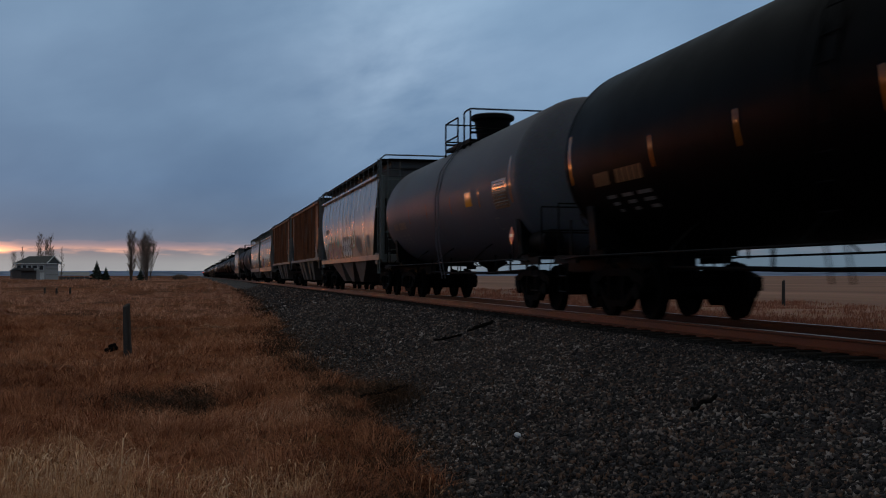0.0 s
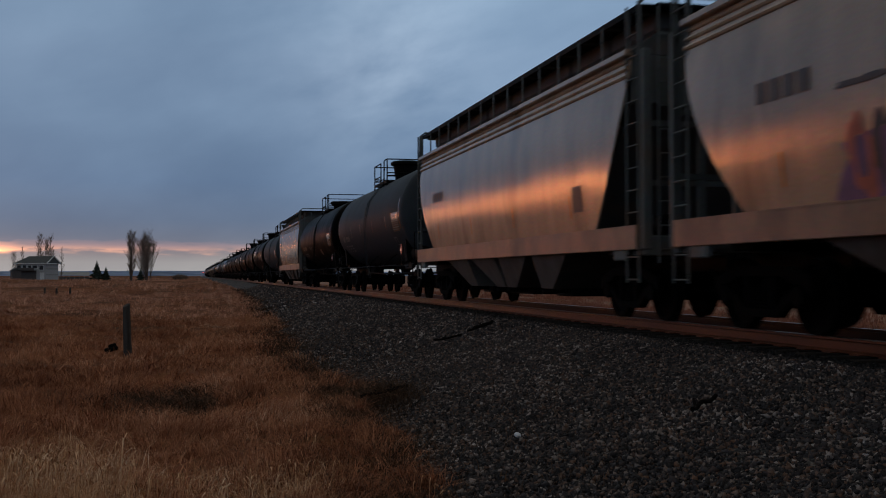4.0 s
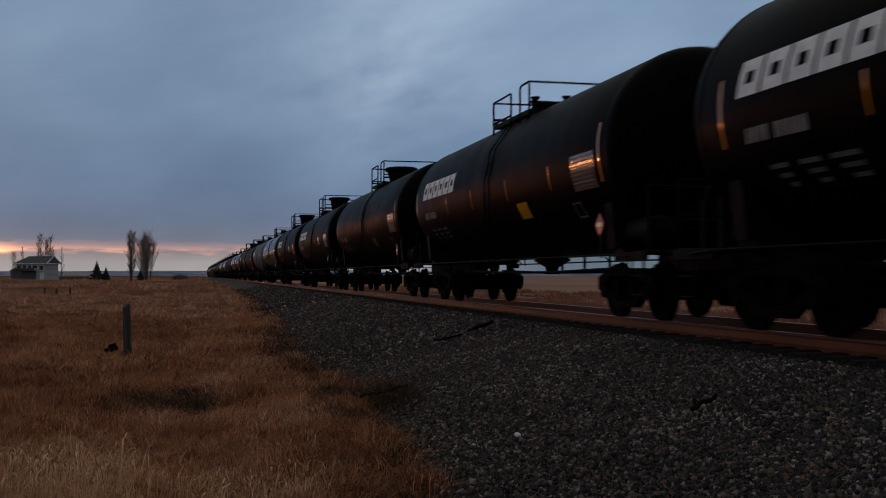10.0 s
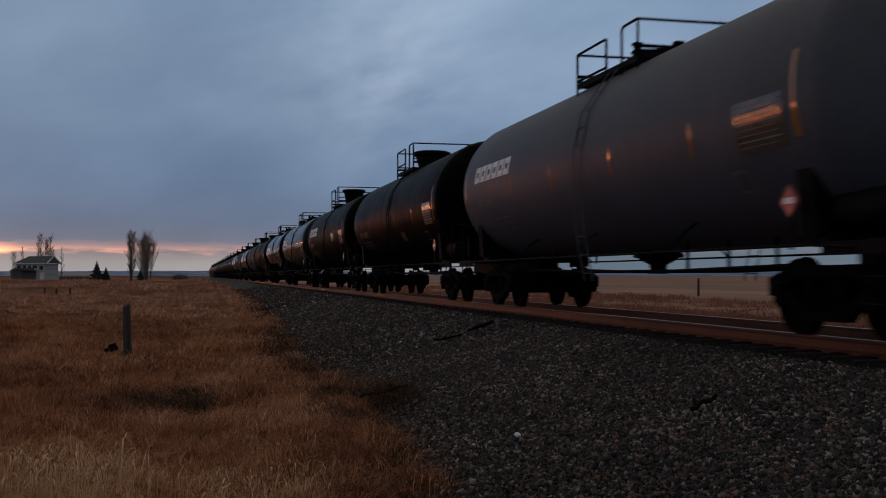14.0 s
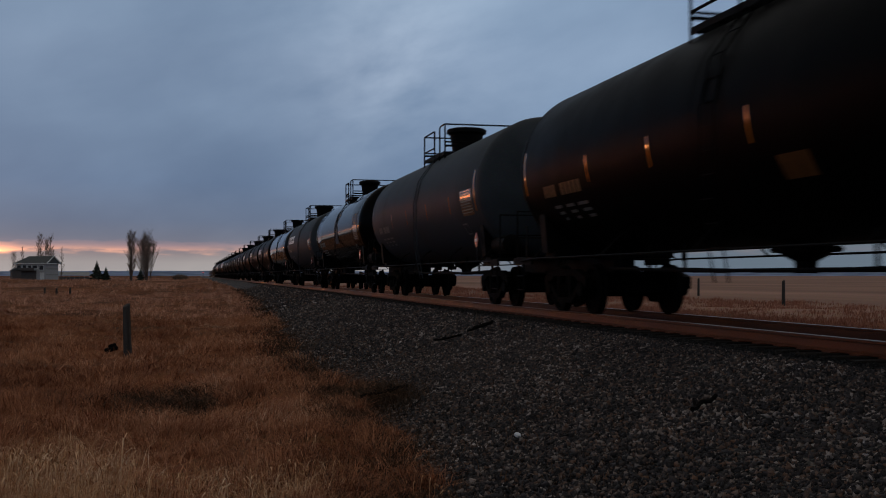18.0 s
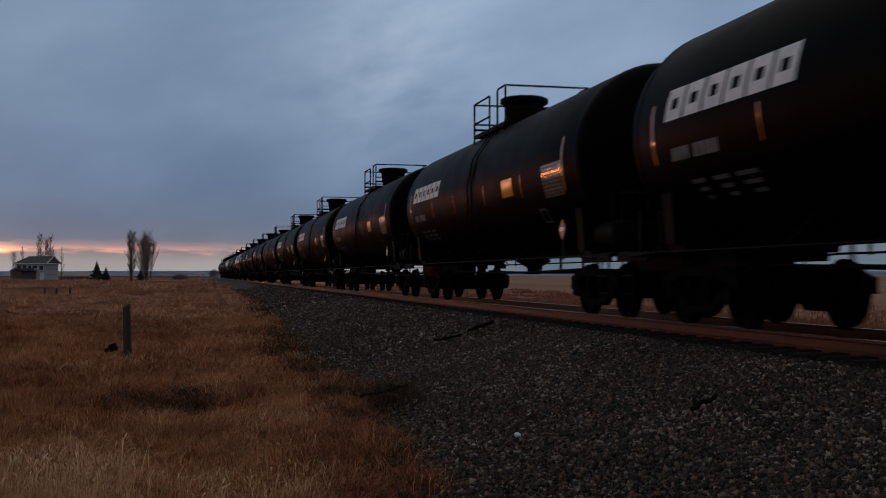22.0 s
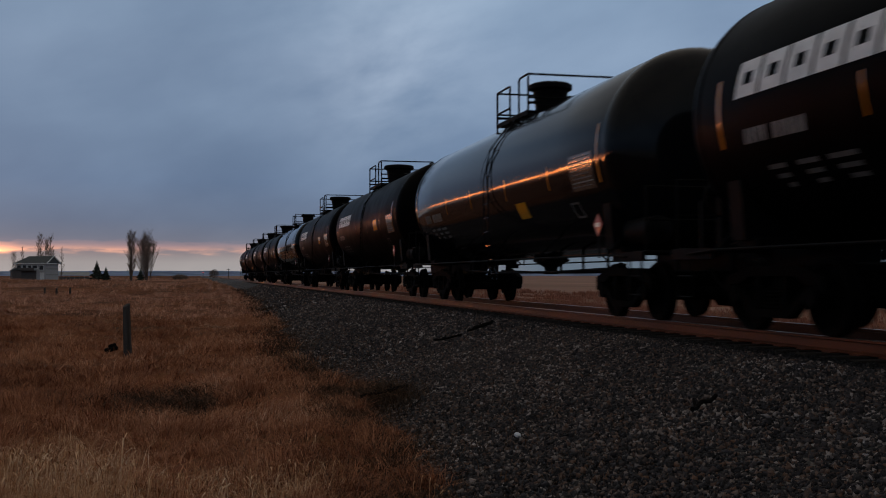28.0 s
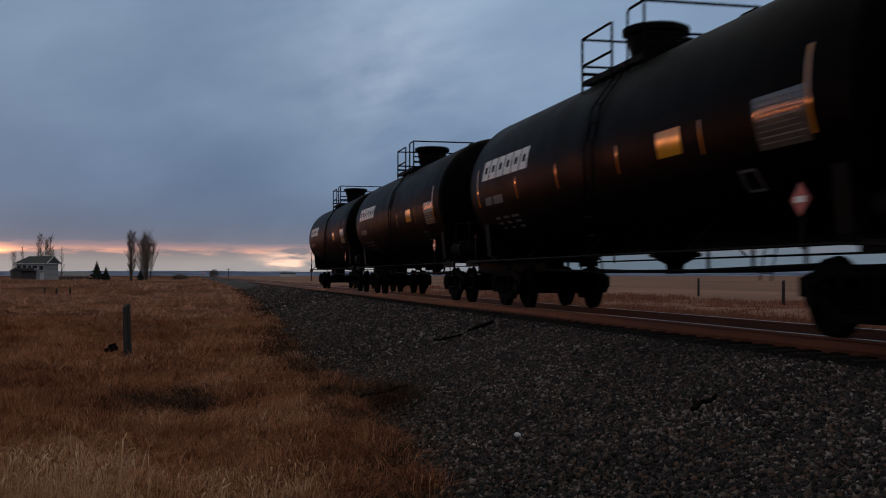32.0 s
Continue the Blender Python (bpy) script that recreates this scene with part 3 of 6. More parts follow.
def stones(rng, n, y0, y1, size, x1=-1.7, x0=None):
    y = y0 + (y1 - y0) * rng.random(n)
    ty = np.array([toe(k) for k in np.linspace(y0, y1, 200)])
    t = np.interp(y, np.linspace(y0, y1, 200), ty) - 0.25 + rng.normal(0, 0.12, n)
    t = t if x0 is None else x0 + rng.normal(0, 0.08, n)
    x = t + (x1 - t) * rng.random(n)
    z = fast_height(bed, x, y, 0.25)
    s = size * (0.55 + 0.9 * rng.random(n) ** 1.6)
    octa = np.array([(1.4, 0, 0), (-1.4, 0, 0), (0, 1.4, 0), (0, -1.4, 0), (0, 0, 1.4), (0, 0, -1.4)], float)
    p = (octa[None] + rng.uniform(-0.5, 0.5, (n, 6, 3))) * (0.7 + 0.5 * rng.random((n, 6, 1))) * (s[:, None, None] * (0.5 + 0.5 * rng.random((n, 1, 3)))) * 0.5
    q = rng.normal(size=(n, 4))
    q /= np.linalg.norm(q, axis=1)[:, None]
    w, a, b, c = q.T
    R = np.stack([1 - 2 * (b * b + c * c), 2 * (a * b - c * w), 2 * (a * c + b * w), 2 * (a * b + c * w), 1 - 2 * (a * a + c * c), 2 * (b * c - a * w), 2 * (a * c - b * w), 2 * (b * c + a * w), 1 - 2 * (a * a + b * b)], 1).reshape(n, 3, 3)
    p = np.einsum("nij,nkj->nki", R, p) + np.stack([x, y, z + s * 0.12], 1)[:, None]
    tri = np.array([(0, 2, 4), (2, 1, 4), (1, 3, 4), (3, 0, 4), (2, 0, 5), (1, 2, 5), (3, 1, 5), (0, 3, 5)])
    return p.reshape(-1, 3), (np.arange(n)[:, None, None] * 6 + tri).reshape(-1, 3)


def blades(rng, x, y, z, height, width, lean=0.35, droop=0.5, comb=None):
    n = len(x)
    a = rng.random(n) * 2 * math.pi
    h, w = height * (0.5 + 0.8 * rng.random(n)), width * (0.6 + 0.8 * rng.random(n))
    side = np.stack([np.cos(a), np.sin(a), np.zeros(n)], 1) * w[:, None] * 0.5
    d = rng.random(n) * 2 * math.pi if comb is None else comb * 97.0 + rng.normal(0, 1.1, n)
    out = np.stack([np.cos(d), np.sin(d), np.zeros(n)], 1) * (h * lean * (0.3 + rng.random(n)))[:, None] + np.array([[0.10, -0.05, 0]]) * h[:, None]
    base = np.stack([x, y, z - 0.03], 1)
    up = np.stack([np.zeros(n), np.zeros(n), h], 1)
    mid = base + up * 0.62 + out * 0.4
    tip = base + up * (1 - droop * 0.25 * rng.random(n))[:, None] + out * (1 + droop * rng.random(n))[:, None]
    v = np.stack([base - side, base + side, mid + side * 0.8, mid - side * 0.8, tip], 1).reshape(-1, 3)
    tri = np.array([(0, 1, 2), (0, 2, 3), (3, 2, 4)])
    return v, (np.arange(n)[:, None, None] * 5 + tri).reshape(-1, 3)


def stalks(rng, x, y, z, height):
    """Tall straws that arch over into a pale drooping head."""
    n = len(x)
    a = rng.normal(0.3, 1.1, n)
    h = height * (0.6 + 0.6 * rng.random(n))
    out = np.stack([np.cos(a), np.sin(a), np.zeros(n)], 1)
    side = np.stack([-np.sin(a), np.cos(a), np.zeros(n)], 1)
    base = np.stack([x, y, z - 0.03], 1)
    reach = h * (0.18 + 0.22 * rng.random(n))
    rows = []
    for u, k, w in ((0.0, 0.0, 0.002), (0.55, 0.12, 0.0018), (0.9, 0.4, 0.0022), (1.0, 0.75, 0.0042), (0.98, 1.15, 0.0042), (0.88, 1.45, 0.001)):
        c = base + out * (reach * k)[:, None]
        c[:, 2] += h * u
        rows += [c - side * w + out * w * 0.5, c + side * w - out * w * 0.5]
    v = np.stack(rows, 1).reshape(-1, 3)
    tri = np.array([t for j in range(5) for t in ((2 * j, 2 * j + 1, 2 * j + 3), (2 * j, 2 * j + 3, 2 * j + 2))])
    return v, (np.arange(n)[:, None, None] * 12 + tri).reshape(-1, 3)


def join(parts):
    vs, ts, o = [], [], 0
    for v, t in parts:
        vs.append(v), ts.append(t + o)
        o += len(v)
    return np.concatenate(vs), np.concatenate(ts)


def clumped(rng, n, x0, x1, y0, y1, clump, tight):
    """Places in tufts."""
    m = max(1, n // clump)
    cx, cy = x0 + (x1 - x0) * rng.random(m), y0 + (y1 - y0) * rng.random(m)
    i = rng.integers(0, m, n)
    dx, dy = rng.normal(0, tight, n), rng.normal(0, tight, n)
    return cx[i] + dx, cy[i] + dy, rng.random(m)[i], np.exp(-(dx * dx + dy * dy) / (3.2 * tight * tight))


def keep_off_bed(x, y, z_extra, slack=0.0):
    ys = np.linspace(y.min(), y.max(), 300)
    t = np.interp(y, ys, np.array([toe(k) for k in ys]))
    return x < t + slack


def vegetation():
    rng = np.random.default_rng(5)
    near, far = [], []
    for n, x0, x1, y0, y1, clump, tight, hh, ww in ((70000, -13.2, -5.2, 6.3, 17, 170, 0.12, 0.2, 0.0055), (60000, -13.2, -5.2, 6.3, 17, 500, 0.3, 0.2, 0.0055), (110000, -24, -4.6, 15, 40, 170, 0.26, 0.25, 0.008), (75000, -50, -4, 38, 100, 70, 0.7, 0.26, 0.02), (45000, -110, -3.5, 95, 260, 40, 1.6, 0.36, 0.06), (26000, -170, -3.5, 255, 520, 30, 3.0, 0.5, 0.14)):
        x, y, r, dome = clumped(rng, n, x0, x1, y0, y1, clump, tight)
        k = keep_off_bed(x, y, 0, 0.25)
        x, y, r, dome = x[k], y[k], r[k], dome[k]
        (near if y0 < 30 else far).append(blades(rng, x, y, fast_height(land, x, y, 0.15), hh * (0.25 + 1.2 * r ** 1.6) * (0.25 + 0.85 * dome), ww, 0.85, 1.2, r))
    for n, x0, x1, y0, y1, hh, ww in ((55000, -13.2, -5.2, 6.3, 17, 0.1, 0.006), (60000, -24, -4.6, 15, 40, 0.13, 0.012), (25000, -50, -4, 38, 100, 0.15, 0.03)):
        x, y, r, dome = clumped(rng, n, x0, x1, y0, y1, 3, 0.1)
        k = keep_off_bed(x, y, 0, 0.15)
        x, y, r = x[k], y[k], r[k]
        (near if y0 < 30 else far).append(blades(rng, x, y, fast_height(land, x, y, 0.15), hh * (0.5 + r), ww, 1.6, 1.0))
    v, t = join(near)
    soup("grass", v, t, M["grass"], "matted dry orange-brown grass beside the track", "grass")
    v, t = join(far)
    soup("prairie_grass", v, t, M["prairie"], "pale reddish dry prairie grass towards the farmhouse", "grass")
    parts = []
    for n, x0, x1, y0, y1, clump, hh in ((13000, -10.6, -8.6, 7.2, 10.6, 75, 0.18), (3500, -8.9, -6.9, 7.2, 8.6, 75, 0.14), (500, -14, -6, 9, 22, 8, 0.16), (600, -20, -5.5, 20, 45, 8, 0.2)):
        x, y, r, dome = clumped(rng, n, x0, x1, y0, y1, clump, 0.14)
        k = keep_off_bed(x, y, 0)
        if y0 < 8:
            k &= r > (y - y0) / (y1 - y0) * 0.8 + 0.15 * (x - x0) / (x1 - x0)
        x, y, r = x[k], y[k], r[k]
        parts.append(blades(rng, x, y, fast_height(land, x, y, 0.5), hh * (0.6 + 0.8 * r), 0.005, 0.9, 1.6, r))
    x, y, r, dome = clumped(rng, 2400, -10.2, -8.7, 7.2, 9.6, 14, 0.09)
    parts.append(blades(rng, x, y, fast_height(land, x, y, 0.5), 0.24, 0.007, 0.6, 2.4))
    x, y, r, dome = clumped(rng, 700, -8.8, -7.1, 7.2, 8.5, 10, 0.1)
    parts.append(blades(rng, x, y, fast_height(land, x, y, 0.5), 0.2, 0.006, 0.6, 2.4))
    for n, x0, x1, y0, y1, hh in ((330, -9.9, -8.6, 7.6, 9.0, 0.36), (90, -8.7, -7.2, 7.3, 8.1, 0.2), (20, -7.2, -6.3, 7.6, 9.5, 0.2)):
        x, y, r, dome = clumped(rng, n, x0, x1, y0, y1, 9, 0.1)
        parts.append(stalks(rng, x, y, fast_height(land, x, y, 0.5), hh))
    v, t = join(parts)
    soup("straw_grass", v, t, M["straw"], "pale bleached tall straw with drooping tips", "grass")
    parts = []
    for n, x0, x1, y0, y1, hh, ww in ((42000, 3.6, 10, 12, 60, 0.24, 0.012), (22000, 9, 22, 25, 70, 0.2, 0.02), (15000, 4, 22, 60, 140, 0.25, 0.05)):
        x, y, r, dome = clumped(rng, n, x0, x1, y0, y1, 40, 0.3)
        k = x > 3.4
        x, y, r = x[k], y[k], r[k]
        parts.append(blades(rng, x, y, fast_height(land, x, y, 0.5), hh * (0.55 + 0.8 * r), ww))
    v, t = join(parts)
    soup("verge_grass", v, t, M["far_grass"], "dry pinkish-tan tall grass on the far verge", "grass")
    # dead weeds along the foot of the bank
    parts = []
    for n, y0, y1, sp, hh, ww in ((4000, 6.5, 12, 0.2, 0.1, 0.007), (5000, 11, 17, 0.2, 0.13, 0.008), (6000, 17, 45, 0.22, 0.16, 0.011), (1800, 45, 110, 0.3, 0.2, 0.03), (9000, 7, 30, 0.95, 0.13, 0.007)):
        y = y0 + (y1 - y0) * rng.random(n // 20)[rng.integers(0, n // 20, n)] + rng.normal(0, 0.12, n)
        ys = np.linspace(y0 - 1, y1 + 1, 200)
        x = np.interp(y, ys, np.array([toe(k) for k in ys])) + rng.normal(-0.1, sp, n)
        z = np.maximum(fast_height(land, x, y, 0.25), fast_height(bed, x, y, 0.25))
        parts.append(blades(rng, x, y, z, hh, ww, 1.0, 0.8))
    x, y = rng.normal(-8.35, 0.36, 4200), rng.normal(14.2, 0.75, 4200)
    parts.append(blades(rng, x, y, fast_height(land, x, y, 0.5), 0.2, 0.009, 1.2, 0.8))
    x, y = rng.normal(-5.75, 0.2, 2600), rng.normal(13.5, 0.6, 2600)
    parts.append(blades(rng, x, y, np.maximum(fast_height(land, x, y, 0.25), fast_height(bed, x, y, 0.25)), 0.2, 0.008, 1.3, 0.8))
    v, t = join(parts)
    soup("dead_weeds", v, t, M["weeds"], "dark tangled dead weeds at the foot of the ballast", "weeds")
    v, t = join([stones(rng, 110000, 5.0, 18, 0.04), stones(rng, 45000, 18, 42, 0.055), stones(rng, 14000, 42, 100, 0.1)])
    soup("ballast_stones", v, t, M["gravel"], "loose angular grey and brown ballast stones", "gravel")
    # strip beside the rail: oil and the rail's shade, both in the stone colour
    v, t = join([stones(rng, 9000, 7, 24, 0.042, -1.15, -1.8), stones(rng, 6000, 24, 60, 0.06, -1.15, -1.8)])
    soup("oily_stones", v, t, M["shaded_oily_gravel"], "near-black ballast stones along the rail, part oil, part painted shade", "gravel")


ground()
ballast_bed()


def hills():
    s = Shape()
    v, n = [], 160
    for i in range(n + 1):
        a = radians(-75 + 150 * i / n)
        h = 8 + 9 * (0.5 + 0.5 * noise.noise(Vector((i * 0.07, 0, 0)))) + 3.0 * noise.noise(Vector((i * 0.4, 4, 0)))
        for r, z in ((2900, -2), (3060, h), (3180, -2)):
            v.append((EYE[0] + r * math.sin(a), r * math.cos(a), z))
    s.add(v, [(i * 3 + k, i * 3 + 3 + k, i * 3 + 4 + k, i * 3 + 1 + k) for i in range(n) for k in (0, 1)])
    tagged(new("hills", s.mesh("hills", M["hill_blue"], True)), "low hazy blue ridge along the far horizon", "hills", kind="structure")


hills()


# ---------------------------------------------------------------- track
def track():
    top = empty("railway_track", "single railway track with rusty rails on dark wooden ties", "railway track")
    prof = [(-0.07, -0.17), (0.07, -0.17), (0.07, -0.158), (0.012, -0.14), (0.010, -0.045), (0.036, -0.032), (0.036, -0.006), (0.03, 0), (-0.03, 0), (-0.036, -0.006), (-0.036, -0.032), (-0.010, -0.045), (-0.012, -0.14), (-0.07, -0.158)]
    for sx in (-0.755, 0.755):
        r = Shape().prism([(sx + a, b) for a, b in prof], "y", -120, 1400)
        rail = part("rail", r, [M["rail_rust"], M["rail_head"]], top, "rusty rail with a polished running surface")
        for p in rail.data.polygons:
            if p.normal.z > 0.3 and p.center.z > -0.02:
                p.material_index = 1
    tie = Shape().box((0, 0, -0.265), (2.6, 0.22, 0.18), 0, 0.012).mesh("tie", M["tie_wood"])
    plate = Shape().box((-0.755, 0, -0.168), (0.34, 0.18, 0.014), 0, 0.003)
    pm = plate.mesh("tie_plate", M["rail_rust"])
    rng = random.Random(3)
    for i in range(260):
        at = pose(rng.uniform(-0.03, 0.03), 2 + i * 0.53, rng.uniform(-0.004, 0.002), 0, 0, rng.uniform(-0.6, 0.6))
        part("tie", tie, None, top, at=at)
        if i < 90:
            part("tie_plate", pm, None, top, at=pose(0, 2 + i * 0.53, 0))


track()


# ---------------------------------------------------------------- train
SPEED = 24.13
R, ZC, HALF = 1.66, 2.77, 8.2


def tank_point(y, w, lift=0.006):
    a = w / R
    return (-(R + lift) * math.cos(a), y, ZC + (R + lift) * math.sin(a))


def decal(name, point, corners, mat, parent, turned=False, label="", nu=3, nv=5):
    """A thin painted or stuck-on sheet on a curved side. corners: (along, up) of lower rear, lower front, upper front, upper rear."""
    s, v = Shape(), []
    (a0, b0), (a1, b1), (a2, b2), (a3, b3) = corners
    for j in range(nv + 1):
        for i in range(nu + 1):
            u, w = i / nu, j / nv
            y = (a0 * (1 - u) + a1 * u) * (1 - w) + (a3 * (1 - u) + a2 * u) * w
            z = (b0 * (1 - u) + b1 * u) * (1 - w) + (b3 * (1 - u) + b2 * u) * w
            p = point(y, z)
            v.append((-p[0], -p[1], p[2]) if turned else p)
    n = nu + 1
    s.add(v, [(j * n + i, j * n + i + 1, (j + 1) * n + i + 1, (j + 1) * n + i) for j in range(nv) for i in range(nu)])
    return part(name, s, mat, parent, label, smooth=True)


def rect(y0, y1, z0, z1, slant=0.0):
    return [(y0, z0), (y1, z0), (y1 - slant, z1), (y0 - slant, z1)]


WHEELS = []


def truck(parent, y):
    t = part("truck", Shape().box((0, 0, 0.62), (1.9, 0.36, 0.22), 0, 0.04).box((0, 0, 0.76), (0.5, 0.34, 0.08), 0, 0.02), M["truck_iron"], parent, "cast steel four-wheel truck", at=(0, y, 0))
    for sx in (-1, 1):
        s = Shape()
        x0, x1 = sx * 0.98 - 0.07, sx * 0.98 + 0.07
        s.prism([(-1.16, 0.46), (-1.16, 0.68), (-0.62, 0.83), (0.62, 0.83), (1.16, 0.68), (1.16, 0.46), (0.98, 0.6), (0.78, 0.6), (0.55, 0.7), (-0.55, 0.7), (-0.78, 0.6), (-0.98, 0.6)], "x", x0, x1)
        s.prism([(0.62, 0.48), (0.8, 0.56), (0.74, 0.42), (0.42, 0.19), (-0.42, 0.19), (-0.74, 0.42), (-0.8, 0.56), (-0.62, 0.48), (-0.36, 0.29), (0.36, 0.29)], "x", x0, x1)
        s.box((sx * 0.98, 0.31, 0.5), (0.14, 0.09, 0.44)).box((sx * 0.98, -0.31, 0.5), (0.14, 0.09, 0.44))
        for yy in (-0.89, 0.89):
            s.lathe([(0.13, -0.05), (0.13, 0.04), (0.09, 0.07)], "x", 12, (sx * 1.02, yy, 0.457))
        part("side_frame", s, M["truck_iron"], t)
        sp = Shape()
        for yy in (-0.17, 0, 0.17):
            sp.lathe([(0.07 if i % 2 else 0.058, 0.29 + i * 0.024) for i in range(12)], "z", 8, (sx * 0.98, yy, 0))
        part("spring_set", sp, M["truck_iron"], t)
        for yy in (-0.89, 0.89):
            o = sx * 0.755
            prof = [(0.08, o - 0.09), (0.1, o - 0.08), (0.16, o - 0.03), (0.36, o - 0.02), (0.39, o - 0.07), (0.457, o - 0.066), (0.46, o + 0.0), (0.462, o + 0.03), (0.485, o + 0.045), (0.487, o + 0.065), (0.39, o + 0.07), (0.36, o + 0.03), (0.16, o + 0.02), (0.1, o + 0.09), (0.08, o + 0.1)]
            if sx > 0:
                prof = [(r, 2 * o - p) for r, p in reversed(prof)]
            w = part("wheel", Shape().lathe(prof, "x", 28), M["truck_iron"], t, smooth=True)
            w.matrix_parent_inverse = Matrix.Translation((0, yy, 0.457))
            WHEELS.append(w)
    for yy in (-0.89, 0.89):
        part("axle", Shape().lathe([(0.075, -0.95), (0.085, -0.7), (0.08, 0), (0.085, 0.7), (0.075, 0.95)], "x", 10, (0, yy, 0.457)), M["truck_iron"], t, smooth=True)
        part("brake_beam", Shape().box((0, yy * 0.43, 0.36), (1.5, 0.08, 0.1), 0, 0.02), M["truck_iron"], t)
    return t


def coupler(parent, sy, end):
    s = Shape().box((0, sy * (end - 0.62), 0.88), (0.2, 0.9, 0.2), 0, 0.03).box((0.03, sy * (end - 0.12), 0.88), (0.34, 0.3, 0.3), 0, 0.06).box((-0.12, sy * (end - 0.02), 0.88), (0.12, 0.2, 0.26), 0, 0.04)
    part("coupler", s, M["truck_iron"], parent)
    h = Shape().tube([(0.35 * sy, sy * (end - 0.55), 0.8), (0.33 * sy, sy * (end - 0.35), 0.62), (0.28 * sy, sy * (end - 0.15), 0.5), (0.2 * sy, sy * (end - 0.02), 0.56)], 0.025)
    part("air_hose", h, M["steel_black"], parent)


def tank_car(paint, label, logo=True, panel=True, low_hatch=False, band=False, end_mark="", length=18.1, dark_mark=False, panel_at=(-3.35, -3.95, -0.42, -0.08), pb=1.3, drum=0.5, mark="", logo_size=1.0, drum_at=0.0, drum_top=5.16, std=False, fore=False, logo_z=0.06, plate="yellow_panel"):
    """std: the common build, with its platform farther forward and its own set of marks."""
    po = 0.42 if std else 0.0
    rh = 0.06 if std else -0.18 if low_hatch else 0.0
    top = empty("tank_car", label, "tank car", "cars of the train")
    SB = M["steel_black"]
    prof = []
    for i in range(10):
        a = i / 9 * math.pi / 2
        prof.append((max(0.02, R * math.sin(a)), -HALF + 0.72 * (1 - math.cos(a))))
    prof += [(R, -HALF + 0.72 + (2 * HALF - 1.44) * (i / 6)) for i in range(1, 6)]
    prof += [(r, -y) for r, y in reversed(prof[:10])]
    part("tank", Shape().lathe(prof, "y", 56, (0, 0, ZC)), paint, top, smooth=True)
    for y in (-7.42, 7.42, 0.1):
        part("jacket_seam", Shape().lathe([(R - 0.02, y - 0.05), (R + 0.004, y - 0.04), (R + 0.004, y + 0.04), (R - 0.02, y + 0.05)], "y", 56, (0, 0, ZC), cap=False), paint, top, smooth=True)
    # loading platform on top
    if low_hatch:
        m = Shape().lathe([(0.62, 4.35), (0.62, 4.5), (0.5, 4.52), (0.42, 4.66), (0.1, 4.7)], "z", 24)
        for i in range(4):
            a = i * 1.57 + 0.4
            m.lathe([(0.07, 4.5), (0.07, 4.72), (0.11, 4.74), (0.11, 4.78)], "z", 8, (0.5 * math.cos(a), 0.5 * math.sin(a), 0))
    else:
        m = Shape().lathe([(drum * 0.82, 4.3), (drum * 0.86, 4.5), (drum, drum_top - 0.21), (drum + 0.1, drum_top - 0.16), (drum + 0.1, drum_top - 0.06), (drum + 0.02, drum_top - 0.02), (0.1, drum_top)], "z", 24, (0, drum_at, 0))
    part("manway_housing", m, SB, top, smooth=True)
    v = Shape()
    for yy in (po - 0.75, po - 0.45) if std else (pb - 0.45, pb - 0.2):
        v.lathe([(0.1, 4.4), (0.1, 4.62), (0.15, 4.64), (0.15, 4.7), (0.05, 4.74)], "z", 10, (0.1, yy, 0))
    part("safety_valve", v, SB, top, smooth=True)
    g = Shape()
    for x0, x1 in ((-1.02, -0.62), (0.62, 1.02)):
        for i in range(9):
            x = x0 + (x1 - x0) * i / 8
            g.box((x, (pb + po - 1.5) / 2, 4.26), (0.012, pb - po + 1.5, 0.04))
        for yy in (po - 1.5, po - 0.8, po - 0.1, (pb + po) / 2, pb):
            g.box(((x0 + x1) / 2, yy, 4.24), (0.42, 0.04, 0.06))
        g.box((x0 if x0 < 0 else x1, (pb + po - 1.5) / 2, 4.24), (0.02, pb - po + 1.54, 0.1))
    for yy in (po - 1.5, pb):
        g.box((0, yy, 4.44), (2.06, 0.03, 0.06))
    part("platform_grating", g, SB, top)
    rr = 0.024
    for sx in (-1, 1):
        x = sx * 1.02
        for p in ((x, pb), (x, po - 0.14), (x, po - 0.83), (x, po - 1.5)):
            part("rail_post", Shape().tube([(p[0], p[1], 4.02), (p[0], p[1], 5.02 + rh)], rr), SB, top)
        for z in (4.52 + rh, 5.02 + rh):
            part("handrail", Shape().tube([(x, pb, z), (x, po - 0.08, z), (x, po - 0.14, z - 0.05)], rr), SB, top)
        part("handrail", Shape().tube([(x, po - 0.83, 4.1), (x, po - 0.83, 5.0 + rh), (x, po - 0.9, 5.06 + rh), (x, po - 1.5, 5.06 + rh)], rr), SB, top)
    for yy, zz in ((pb, 5.02), (pb, 4.52), (po - 1.5, 5.06), (po - 1.5, 4.55)):
        part("handrail", Shape().tube([(-1.02, yy, zz + rh), (1.02, yy, zz + rh)], rr), SB, top)
    for sx in (-1, 1):
        yl = (-0.36 if std else -0.5)
        lad = Shape()
        for dy in (-0.19, 0.19):
            lad.tube([(sx * 1.5, yl + dy, 0.62), (sx * 1.68, yl + dy, 1.6), (sx * 1.7, yl + dy, 2.83), (sx * 1.55, yl + dy, 3.5), (sx * 1.05, yl + dy, 4.2)], 0.014)
        for i in range(11):
            z = 0.75 + i * 0.31
            x = float(np.interp(z, [0.62, 1.6, 2.83, 3.5, 4.2], [1.5, 1.68, 1.7, 1.55, 1.05]))
            lad.tube([(sx * x, yl - 0.19, z), (sx * x, yl + 0.19, z)], 0.009, 5)
        part("side_ladder", lad, paint, top)
